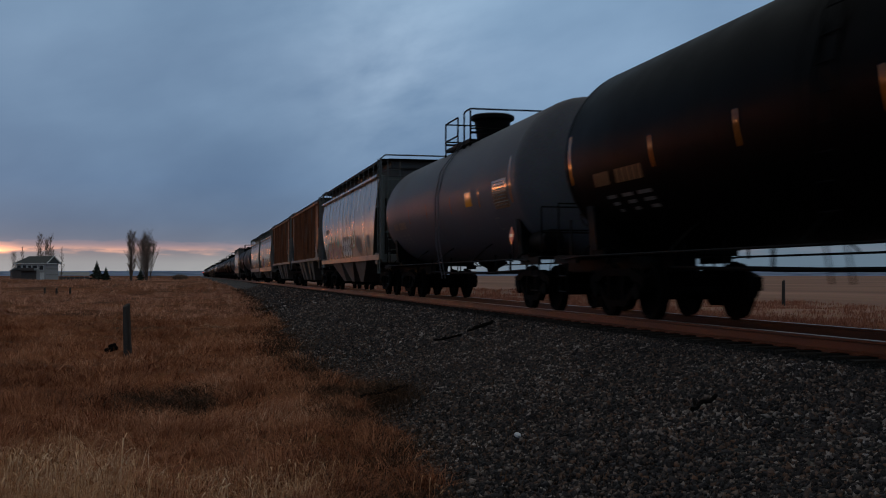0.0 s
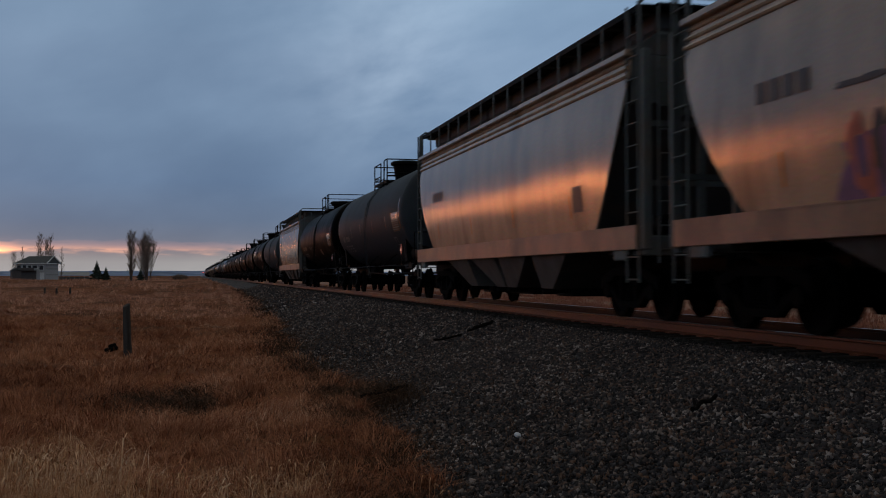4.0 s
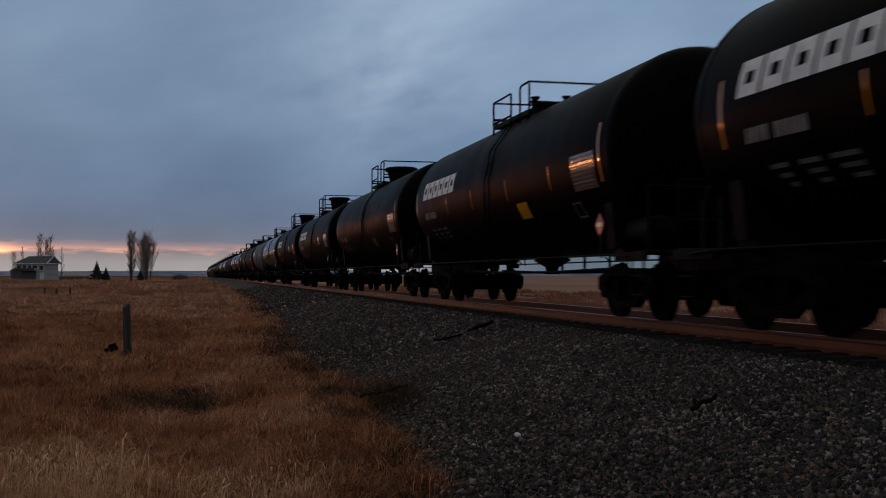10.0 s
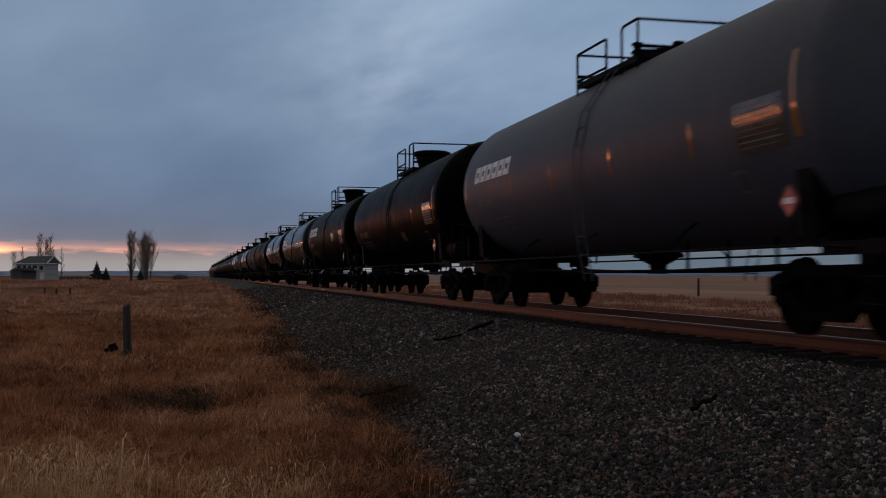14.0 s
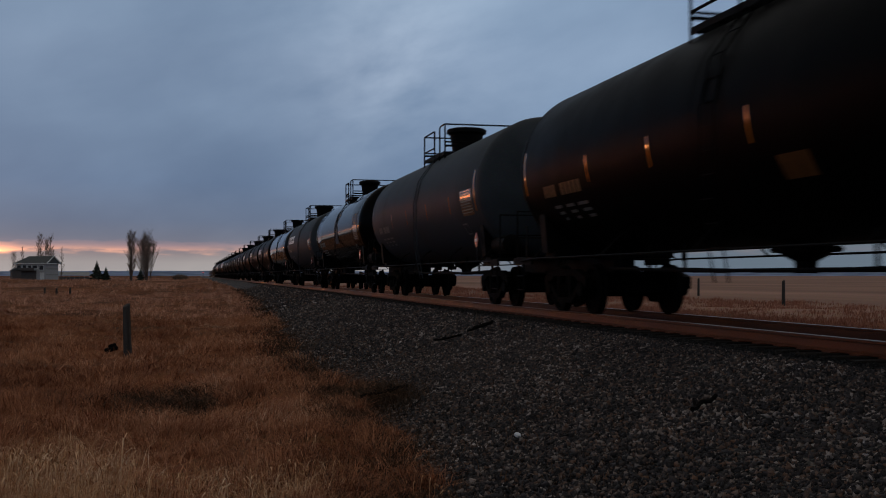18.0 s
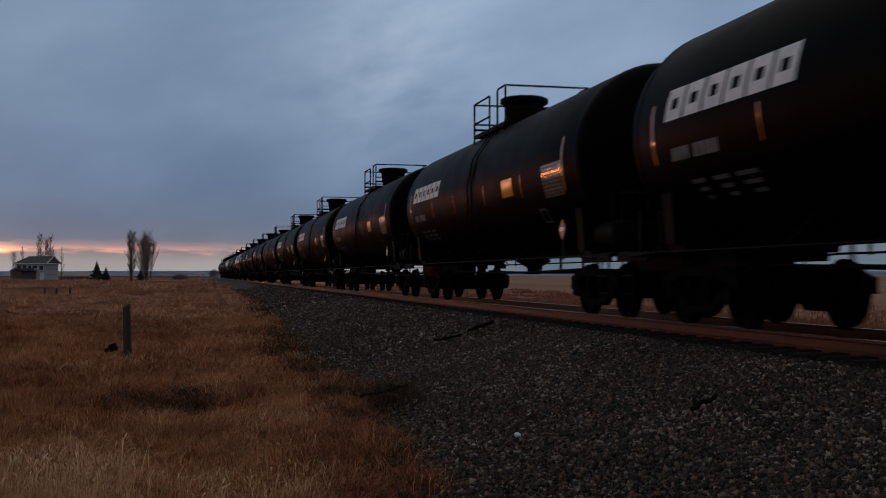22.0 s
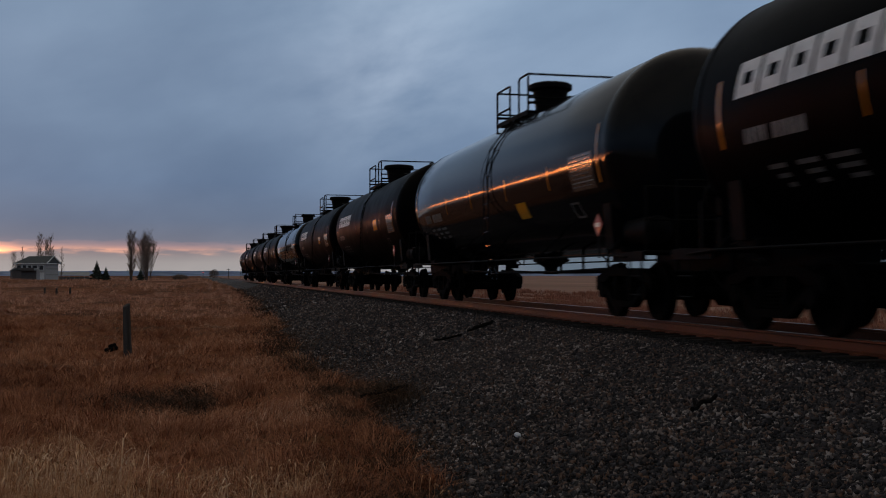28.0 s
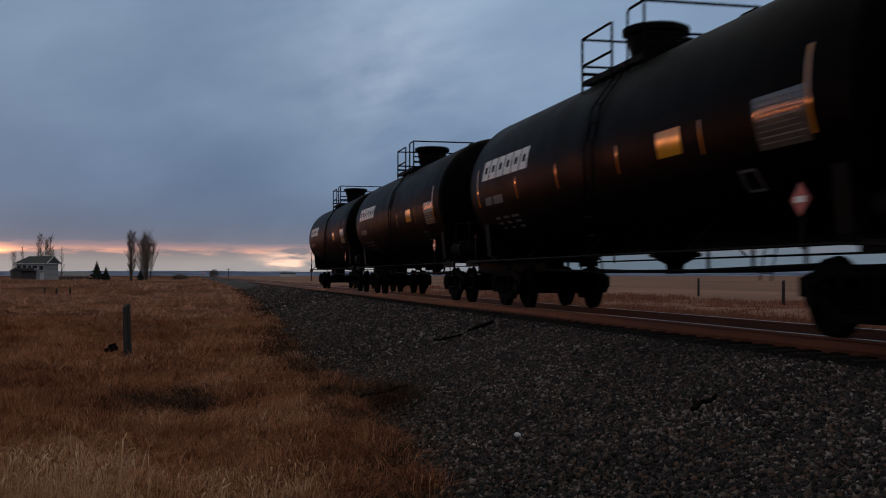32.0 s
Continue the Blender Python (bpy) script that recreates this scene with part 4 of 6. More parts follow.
        part("side_handrail", Shape().tube([(sx * 1.52, 8.0, 1.0), (sx * 1.52, 7.2, 1.04), (sx * 1.52, -7.2, 1.04), (sx * 1.52, -8.0, 1.0)], 0.02), SB, top)
        for yy in (-7.2, -3.6, 0.3, 3.6, 7.2):
            part("handrail_bracket", Shape().tube([(sx * 1.52, yy, 1.04), (sx * 1.2, yy, 1.35), (sx * 0.9, yy, 1.55)], 0.018), SB, top)
    # underframe
    for sy in (-1, 1):
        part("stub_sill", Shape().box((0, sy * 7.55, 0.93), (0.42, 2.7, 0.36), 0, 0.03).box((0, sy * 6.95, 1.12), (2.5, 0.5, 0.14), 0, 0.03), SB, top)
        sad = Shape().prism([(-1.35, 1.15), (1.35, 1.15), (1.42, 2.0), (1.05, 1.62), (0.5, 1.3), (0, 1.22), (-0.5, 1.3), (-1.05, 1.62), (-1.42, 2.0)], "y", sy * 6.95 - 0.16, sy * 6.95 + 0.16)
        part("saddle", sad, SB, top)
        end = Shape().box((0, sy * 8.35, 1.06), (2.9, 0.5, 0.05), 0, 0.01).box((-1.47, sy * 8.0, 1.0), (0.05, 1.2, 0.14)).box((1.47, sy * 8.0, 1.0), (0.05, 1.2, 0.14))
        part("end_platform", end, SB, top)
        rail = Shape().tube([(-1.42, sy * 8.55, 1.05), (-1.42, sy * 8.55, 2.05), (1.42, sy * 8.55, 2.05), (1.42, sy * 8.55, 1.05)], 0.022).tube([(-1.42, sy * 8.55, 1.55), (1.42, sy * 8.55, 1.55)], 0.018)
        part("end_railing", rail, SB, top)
        for sx in (-1, 1):
            stp = Shape().tube([(sx * 1.45, sy * 8.45, 1.0), (sx * 1.45, sy * 8.45, 0.42), (sx * 1.45, sy * 8.02, 0.42), (sx * 1.45, sy * 8.02, 1.0)], 0.02).tube([(sx * 1.45, sy * 8.45, 0.7), (sx * 1.45, sy * 8.02, 0.7)], 0.016)
            part("sill_step", stp, SB, top)
        coupler(top, sy, length / 2)
        truck(top, sy * 6.72)
    out = Shape().lathe([(0.45, 1.25), (0.34, 1.0), (0.16, 0.9), (0.14, 0.8), (0.18, 0.79), (0.18, 0.74)], "z", 16).box((0, 0, 1.06), (0.6, 0.9, 0.08), 0, 0.03)
    part("outlet_valve", out, SB, top, smooth=True)
    pipe = Shape()
    for x in (-0.6, 0.45):
        pipe.tube([(x, -5.6, 0.84), (x, -2, 0.78), (x, 2, 0.78), (x, 5.6, 0.84)], 0.032)
    for yy in (-5, -3.7, -2.4, 2.4, 3.7, 5):
        pipe.tube([(-0.6, yy, 0.8), (-0.6, yy, 1.4)], 0.03)
    part("brake_pipe", pipe, SB, top)
    part("air_reservoir", Shape().lathe([(0.08, -0.55), (0.22, -0.48), (0.22, 0.48), (0.08, 0.55)], "y", 14, (-1.05, -7.75, 1.42)), SB, top, smooth=True)
    bw = Shape().lathe([(0.27, -0.02), (0.27, 0.02)], "y", 18, (-0.7, 8.62, 1.85), cap=False).lathe([(0.24, -0.02), (0.24, 0.02)], "y", 18, (-0.7, 8.62, 1.85), cap=False).box((-0.7, 8.62, 1.85), (0.5, 0.03, 0.04)).box((-0.7, 8.6, 1.5), (0.12, 0.14, 0.9))
    part("brake_wheel", bw, SB, top)
    # markings
    for turned in (False, True):
        for y in ((3.93, 1.43, -1.43, -4.24) if std or fore else (3.6, 1.1, -1.8, -4.6)):
            decal("reflector", tank_point, rect(y + 0.025, y - 0.025, -0.5, -0.05), M["reflector"], top, turned, nu=1)
        decal("reflector", tank_point, rect(*((6.9, 6.82) if std else (7.32, 7.24)), -0.5, 0.35), M["reflector"], top, turned, nu=1)
        decal("reflector", tank_point, rect(*((-6.72, -6.8) if std else (-7.1, -7.18)), -0.55, 0.42), M["reflector"], top, turned, nu=1)
        if panel:
            decal("warning_panel", tank_point, rect(*panel_at), M[plate], top, turned, "yellow warning panel")
        if turned:
            continue
        dx = 0.2 if std else 0.0
        dp = decal("data_panel", tank_point, rect(dx - 5.8, dx - 6.9, -0.62, 0.0), M["data_panel"], top, turned, "grey data panel with lines of small print")
        for i in range(8):
            z = -0.05 - i * 0.07
            decal("print_line", lambda y, w: tank_point(y, w, 0.010), rect(dx - 5.86, dx - 6.84 + 0.06 * (i * 5 % 3), z - 0.018, z), M["dim_mark"] if i % 3 == 0 else M["grey_mark"], dp, turned, nu=2, nv=1)
        q = [(-5.4, -5.8, -1.12, -1.08), (-5.4, -5.8, -0.84, -0.80), (-5.4, -5.44, -1.12, -0.80), (-5.76, -5.8, -1.12, -0.80)]
        for a, b, c, d in q:
            fx = 0.48 if std else 0.0
            decal("stencil_frame", tank_point, rect(a + fx, b + fx, c, d), M["grey_mark"], top, turned, nu=1, nv=2)
        if logo:
            lg = None
            for i in range(6):
                g = logo_size
                y0, y1, z0, z1, b, sl = 6.45 - i * 0.61 * g, 6.45 - (i * 0.61 + 0.54) * g, logo_z, logo_z + 0.48 * g, 0.16 * g, 0.08 * g
                for c in ([(y0, z0), (y0 - b, z0), (y0 - b - sl, z1), (y0 - sl, z1)], [(y1 + b, z0), (y1, z0), (y1 - sl, z1), (y1 + b - sl, z1)],
                          [(y0 - b - 0.07 * g, z1 - 0.16 * g), (y1 + b - 0.07 * g, z1 - 0.16 * g), (y1 + b - sl, z1), (y0 - b - sl, z1)], [(y0 - b, z0), (y1 + b, z0), (y1 + b - 0.03 * g, z0 + 0.16 * g), (y0 - b - 0.03 * g, z0 + 0.16 * g)]):
                    ob = decal("logo_mark" if lg is None else "logo_block", tank_point, c, M["white_mark"], lg or top, turned, "" if lg else "row of white slanted block shapes", nu=1, nv=3)
                    lg = lg or ob
        mk = M[mark] if mark else M["grey_mark"] if (dark_mark or not logo) else M["dim_mark"]
        rows = [(6.32, 5.8, -0.5, -0.32), (5.68, 4.98, -0.5, -0.32)] if logo else [(6.3, 5.65, -0.62, -0.4), (5.4, 4.35, -0.62, -0.4)]
        for a, b, c, d in rows:
            n = 4 if a > 5.6 else 5
            for i in range(n):
                w = (a - b) / n
                decal("stencil_bar", tank_point, rect(a - i * w, a - i * w - w * 0.72, c, d, 0.03), mk, top, turned, nu=1, nv=2)
        for j in range(3):
            for a, b in ((6.0, 5.65), (5.4, 5.0), (4.8, 4.3)):
                decal("stencil_line", tank_point, rect(a - 0.1 * j, b, -0.86 - j * 0.13, -0.80 - j * 0.13), M["grey_mark"], top, turned, nu=1, nv=1)
        if band:
            decal("patch_band", lambda y, w: tank_point(y, w, 0.005), rect(0.2, -0.9, -0.6, 0.95), M["tank_grey"], top, turned, "pale grey repainted band", nu=3, nv=10)
            decal("patch_panel", lambda y, w: tank_point(y, w, 0.012), rect(-5.7, -7.0, 0.0, 0.5), M["tank_grey"], top, turned, "pale grey repainted panel", nu=3, nv=6)
    for sg in (-1, 1):
        for yy in (-6.35 if std else -6.8, 7.7):
            x, y, d = 1.5 * sg, -yy * sg, 0.19
            s = Shape().prism([(y - d, 1.55), (y, 1.55 - d), (y + d, 1.55), (y, 1.55 + d)], "x", x - 0.006, x + 0.006)
            if yy < 0:
                pl = part("hazard_placard", s, M["placard_red"], top, "red diamond placard")
                part("placard_bar", Shape().box((x + sg * 0.012, y, 1.55), (0.004, 0.2, 0.07)), M["white_mark"], pl)
            part("placard_holder", Shape().box((x - sg * 0.02, y, 1.35), (0.02, 0.06, 0.7)), SB, top)
    return top


def hopper_car(paint, end_paint, label, length, eave=4.15, roof=4.62, sill=1.1, ribs=0, flutes=True, bays=3, sill_band=True, deep=0.45, bow=0.12, seams=0, sill_h=0.36, stencil="graffiti_dark"):
    top = empty("hopper_car", label, "hopper car", "cars of the train")
    hl = length / 2
    e1 = hl - 0.95                      # end of the side sheets at the eaves
    cut = 1.55                          # how far the sheets draw in at the sill
    zs = sill + (sill_h if sill_band else 0.04)
    H = eave - zs

    def sx(z):
        u = (z - zs) / H
        return 1.45 + bow * math.sin(math.pi * min(1, max(0, u)) ** 1.08)

    def point(y, z, lift=0.008):
        return (-(sx(z) + lift), y, z)

    def inset(z):
        u = min(1, max(0, (z - zs) / H))
        return cut * (1 - u) ** 1.8 * (1.0 if u < 1 else 0)

    for turned in (False, True):
        s, v, n, m = Shape(), [], 10, 24
        for j in range(n + 1):
            z = zs + H * j / n
            for i in range(m + 1):
                y = (e1 - inset(z)) * (1 - 2 * i / m)
                v.append((-sx(z), y, z))
        for j in range(n + 1):
            z = zs + H * j / n
            for i in range(m + 1):
                y = (e1 - inset(z)) * (1 - 2 * i / m)
                v.append((-sx(z) + 0.03, y, z))
        k, o = m + 1, (n + 1) * (m + 1)
        f = [(j * k + i, j * k + i + 1, (j + 1) * k + i + 1, (j + 1) * k + i) for j in range(n) for i in range(m)]
        f += [tuple(o + q for q in g[::-1]) for g in f]
        f += [(j * k, (j + 1) * k, o + (j + 1) * k, o + j * k) for j in range(n)] + [(j * k + m, o + j * k + m, o + (j + 1) * k + m, (j + 1) * k + m) for j in range(n)]
        f += [(i, o + i, o + i + 1, i + 1) for i in range(m)] + [(n * k + i, n * k + i + 1, o + n * k + i + 1, o + n * k + i) for i in range(m)]
        if turned:
            v = [(-a, -b, c) for a, b, c in v]
        s.add(v, f)
        side = part("side_sheet", s, paint, top, smooth=True)
        if ribs:
            for i in range(ribs):
                y = (e1 - cut * 0.9) * (1 - 2 * i / (ribs - 1)) if 0 < i < ribs - 1 else (e1 - 0.12) * (1 if i == 0 else -1)
                z0 = zs if 0 < i < ribs - 1 else zs + H * 0.55
                w = Shape()
                vv = []
                for j in range(6):
                    z = z0 + (eave - z0) * j / 5
                    x = sx(z)
                    vv += [(-x + 0.01, y - 0.07, z), (-x - 0.09, y - 0.045, z), (-x - 0.09, y + 0.045, z), (-x + 0.01, y + 0.07, z)]
                if turned:
                    vv = [(-a, -b, c) for a, b, c in vv]
                w.add(vv, [(j * 4 + q, j * 4 + q + 1, j * 4 + 5 + q, j * 4 + 4 + q) for j in range(5) for q in range(3)] + [(0, 1, 2, 3), (23, 22, 21, 20)])
                part("side_rib", w, M["shaded_rib"], side)
        for i in range(seams):
            y = (e1 - cut * 0.7) * (1 - 2 * (i + 0.5) / seams)
            decal("side_seam", lambda a, z: point(a, z, 0.012), rect(y + 0.035, y - 0.035, zs, eave - 0.1), paint, side, turned, nu=1, nv=8)
        sg = 1 if turned else -1
        if flutes:
            for z in (eave - 0.08, eave - 0.2, eave - 0.32):
                part("top_flute", Shape().tube([(sg * (sx(z) + 0.0), -e1 + 0.05, z), (sg * (sx(z) + 0.0), e1 - 0.05, z)], 0.04, 8), paint, side, smooth=True)
        part("eave_angle", Shape().box((sg * 1.5, 0, eave + 0.03), (0.14, 2 * e1, 0.1), 0, 0.015), paint, side)
        if sill_band:
            part("side_sill", Shape().box((sg * 1.5, 0, sill + sill_h / 2), (0.06, 2 * hl - 1.3, sill_h), 0, 0.01).box((sg * 1.46, 0, sill + sill_h), (0.14, 2 * hl - 1.3, 0.03)), M["sill_paint"], top)
        else:
            part("side_sill", Shape().box((sg * 1.47, 0, sill), (0.1, 2 * hl - 1.6, 0.16), 0, 0.01), paint, top)
        # running boards on the roof, on light brackets
        part("running_board", Shape().box((sg * 1.2, 0, roof + 0.06), (0.5, 2 * hl - 1.3, 0.04)).box((sg * 1.44, 0, roof + 0.03), (0.03, 2 * hl - 1.3, 0.1)), M["steel_black"], top)
        nb = 15
        bm_ = Shape().box((sg * 1.46, 0, (roof + eave) / 2 + 0.03), (0.03, 0.05, roof - eave)).box((sg * 1.25, 0, roof + 0.02), (0.4, 0.05, 0.03)).mesh("board_bracket", M["hopper_cool"])
        for i in range(nb):
            part("board_bracket", bm_, None, top, at=(0, (e1 - 0.1) * (1 - 2 * i / (nb - 1)), 0))
        for y0 in (-1, 1):
            lad = Shape()
            for dy in (0.05, 0.5):
                lad.tube([(sg * 1.5, y0 * (hl - 0.55 - dy), sill - 0.5), (sg * 1.5, y0 * (hl - 0.55 - dy), roof + 0.1)], 0.022)
            for i in range(12):
                z = sill - 0.45 + i * 0.34
                lad.tube([(sg * 1.5, y0 * (hl - 0.6), z), (sg * 1.5, y0 * (hl - 1.05), z)], 0.014, 5)
            part("side_ladder", lad, end_paint, top)
            part("corner_post", Shape().box((sg * 1.42, y0 * (hl - 0.5), (sill + eave) / 2), (0.14, 0.12, eave - sill), 0, 0.015), end_paint, top)
            part("lift_bracket", Shape().box((sg * 1.46, y0 * (hl - 1.35), sill + 0.05), (0.1, 0.5, 0.42), 0, 0.02), end_paint, top)
        for i in range(4):
            y = (e1 - cut) * (0.85 - 0.56 * i)
            decal("reflector", lambda a, z: point(a, z, 0.016), rect(y + 0.022, y - 0.022, zs + 0.25, zs + 0.65), M["reflector"], side, turned, nu=1)
        decal("stencil_panel", lambda a, z: point(a, z, 0.014), rect(-e1 + cut + 0.9, -e1 + cut + 0.45, zs + 0.35, zs + 0.8), M[stencil], side, turned, "square stencil panel", nu=1)
        for i in range(4):
            decal("stencil_bar", lambda a, z: point(a, z, 0.014), rect(e1 - cut - 0.5 - i * 0.3, e1 - cut - 0.72 - i * 0.3, zs + 1.25, zs + 1.5), M["graffiti_dark"], side, turned, nu=1, nv=2)
    # roof, hatches and ends
    rs = [(-1.52, eave + 0.02), (-1.3, eave + 0.16), (-0.8, roof - 0.12), (0, roof - 0.06), (0.8, roof - 0.12), (1.3, eave + 0.16), (1.52, eave + 0.02)]
    part("roof", Shape().prism(rs, "y", -e1, e1), M["hopper_dark"], top)
    nh = 8
    for i in range(nh):
        y = (e1 - 0.9) * (1 - 2 * i / (nh - 1))
        part("hatch_cover", Shape().box((0, y, roof - 0.1), (2.1, 2 * (e1 - 0.9) / (nh - 1) - 0.12, 0.36), 0, 0.06), M["hopper_dark"], top)
    for sy in (-1, 1):
        y1, y2 = sy * e1, sy * (e1 - cut - 0.7)
        s = Shape().add([(-1.45, y1, eave * 0.72 + zs * 0.28), (1.45, y1, eave * 0.72 + zs * 0.28), (1.4, y2, sill), (-1.4, y2, sill), (-1.45, y1 - sy * 0.05, eave * 0.72 + zs * 0.28 + 0.02), (1.45, y1 - sy * 0.05, eave * 0.72 + zs * 0.28 + 0.02), (1.4, y2 - sy * 0.05, sill), (-1.4, y2 - sy * 0.05, sill)], [(0, 1, 2, 3), (7, 6, 5, 4), (0, 4, 5, 1), (1, 5, 6, 2), (2, 6, 7, 3), (3, 7, 4, 0)])
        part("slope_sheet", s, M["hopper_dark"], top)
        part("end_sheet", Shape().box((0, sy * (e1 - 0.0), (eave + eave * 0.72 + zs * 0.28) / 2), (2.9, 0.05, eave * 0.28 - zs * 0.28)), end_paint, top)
        fr = Shape().box((0, sy * (hl - 0.55), sill + 0.06), (2.9, 0.16, 0.3), 0, 0.02).box((0, sy * (hl - 0.9), sill - 0.05), (2.8, 0.9, 0.06))
        for x in (-0.5, 0.5):
            fr.box((x, sy * (hl - 0.55), (sill + eave) / 2), (0.1, 0.1, eave - sill))
        for z in (sill + 1.0, sill + 1.9):
            fr.box((0, sy * (hl - 0.53), z), (2.8, 0.05, 0.08))
        part("end_frame", fr, end_paint, top)
        lad = Shape()
        for x in (-1.25, -0.8):
            lad.tube([(x * -sy, sy * (hl - 0.42), sill - 0.2), (x * -sy, sy * (hl - 0.42), roof)], 0.02)
        for i in range(10):
            lad.tube([(-sy * -1.25, sy * (hl - 0.42), sill + i * 0.36), (-sy * -0.8, sy * (hl - 0.42), sill + i * 0.36)], 0.014, 5)
        part("end_ladder", lad, end_paint, top)
        cw = Shape().tube([(-1.45, sy * (e1 + 0.35), eave - 0.1), (-1.45, sy * (e1 + 0.3), roof + 0.1), (-1.3, sy * (e1 + 0.3), roof + 0.22), (1.3, sy * (e1 + 0.3), roof + 0.22), (1.45, sy * (e1 + 0.3), roof + 0.1), (1.45, sy * (e1 + 0.35), eave - 0.1)], 0.03)
        part("end_grab_rail", cw, M["hopper_cool"], top)
        part("end_walkway", Shape().box((0, sy * (e1 + 0.2), roof + 0.05), (2.4, 0.5, 0.05)), M["steel_black"], top)
        part("stub_sill", Shape().box((0, sy * (hl - 1.6), 0.92), (0.42, 2.6, 0.36), 0, 0.03).box((0, sy * (hl - 2.1), 1.1), (2.6, 0.5, 0.16), 0, 0.03), M["steel_black"], top)
        coupler(top, sy, hl)
        truck(top, sy * (hl - 2.1))
    part("center_sill", Shape().box((0, 0, 0.95), (0.36, 2 * hl - 3, 0.3), 0, 0.02), M["steel_black"], top)
    span = 2 * (hl - 3.9)
    gap, reach = (0.8, span / 2 - 0.75) if ribs else (0.0, span / 2)
    bl = 2 * (reach - gap) / bays
    # black box added over the middle gap, in place of the shade there
    if gap:
        part("center_cover", Shape().box((0, 0, (sill + 1.0) / 2), (2.0, 2 * gap + 0.1, sill - 1.0), 0, 0.02), M["steel_black"], top)
    # black box added behind the bays so the gaps between them look shaded
    part("bay_core", Shape().box((0, 0, (sill + 0.95) / 2), (1.6, 2 * reach - bl, sill - 0.95), 0, 0.03), M["steel_black"], top)
    for b in range(bays):
        yc = (-reach if b < bays / 2 else gap - bl * bays / 2) + bl * (b + 0.5)
        s = Shape()
        ht, yb = bl * 0.43, yc - math.copysign(bl * 0.33, yc) * (abs(yc) > 0.1)
        pts = [(-1.42, yc - ht, sill + 0.02), (1.42, yc - ht, sill + 0.02), (1.42, yc + ht, sill + 0.02), (-1.42, yc + ht, sill + 0.02), (-1.15, yb - 0.34, deep), (1.15, yb - 0.34, deep), (1.15, yb + 0.34, deep), (-1.15, yb + 0.34, deep)]
        s.add(pts, [(3, 2, 1, 0), (0, 1, 5, 4), (1, 2, 6, 5), (2, 3, 7, 6), (3, 0, 4, 7), (4, 5, 6, 7)])
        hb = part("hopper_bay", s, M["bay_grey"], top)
        part("discharge_gate", Shape().box((0, yb, deep - 0.08), (1.6, 0.95, 0.14), 0, 0.02).tube([(-1.25, yb, deep - 0.06), (1.25, yb, deep - 0.06)], 0.04), M["steel_black"], hb)
    bc = Shape().lathe([(0.06, -0.3), (0.16, -0.27), (0.16, 0.27), (0.06, 0.3)], "y", 12, (-0.9, -hl + 1.1, 1.5))
    part("brake_cylinder", bc, M["steel_black"], top, smooth=True)
    return top, point, zs, H, e1, cut


def blob(parent, point, y, z, ry, rz, mat, seed, hole=0.0, lift=0.013):
    """An uneven sprayed patch, or a ring, on the near side."""
    rng = random.Random(seed)
    n, s, v = 18, Shape(), []
    for i in range(n):
        a = 2 * math.pi * i / n
        k = 1 + 0.22 * math.sin(2 * a + seed) + 0.16 * math.sin(5 * a + 2 * seed) + rng.uniform(-0.1, 0.1)
        sq = 1 / max(abs(math.cos(a)), abs(math.sin(a))) ** 0.5
        v += [point(y + ry * k * sq * math.cos(a), z + rz * k * sq * math.sin(a), lift), point(y + ry * hole * sq * math.cos(a), z + rz * hole * sq * math.sin(a), lift)]
    s.add(v, [(2 * i, 2 * ((i + 1) % n), 2 * ((i + 1) % n) + 1, 2 * i + 1) for i in range(n)])
    return part("graffiti_stroke", s, mat, parent)


BLACK = "dull black tank car with white block logo and yellow panel"
PLAIN = "dull black tank car with faded stencilling and reflectors"
GLOSS = "glossy clean black tank car mirroring the horizon glow"
GREY = "grey painted tank car with handrailed top platform"
masters = {}
cars = []           # (car, place of its rear coupler at 32 s, length)
TAIL = 62.65


def place_car(key, make, rear, length):
    if key in masters:
        c = copy_thing(masters[key], Matrix())
    else:
        c = masters[key] = make()
    cars.append((c, rear - length / 2))


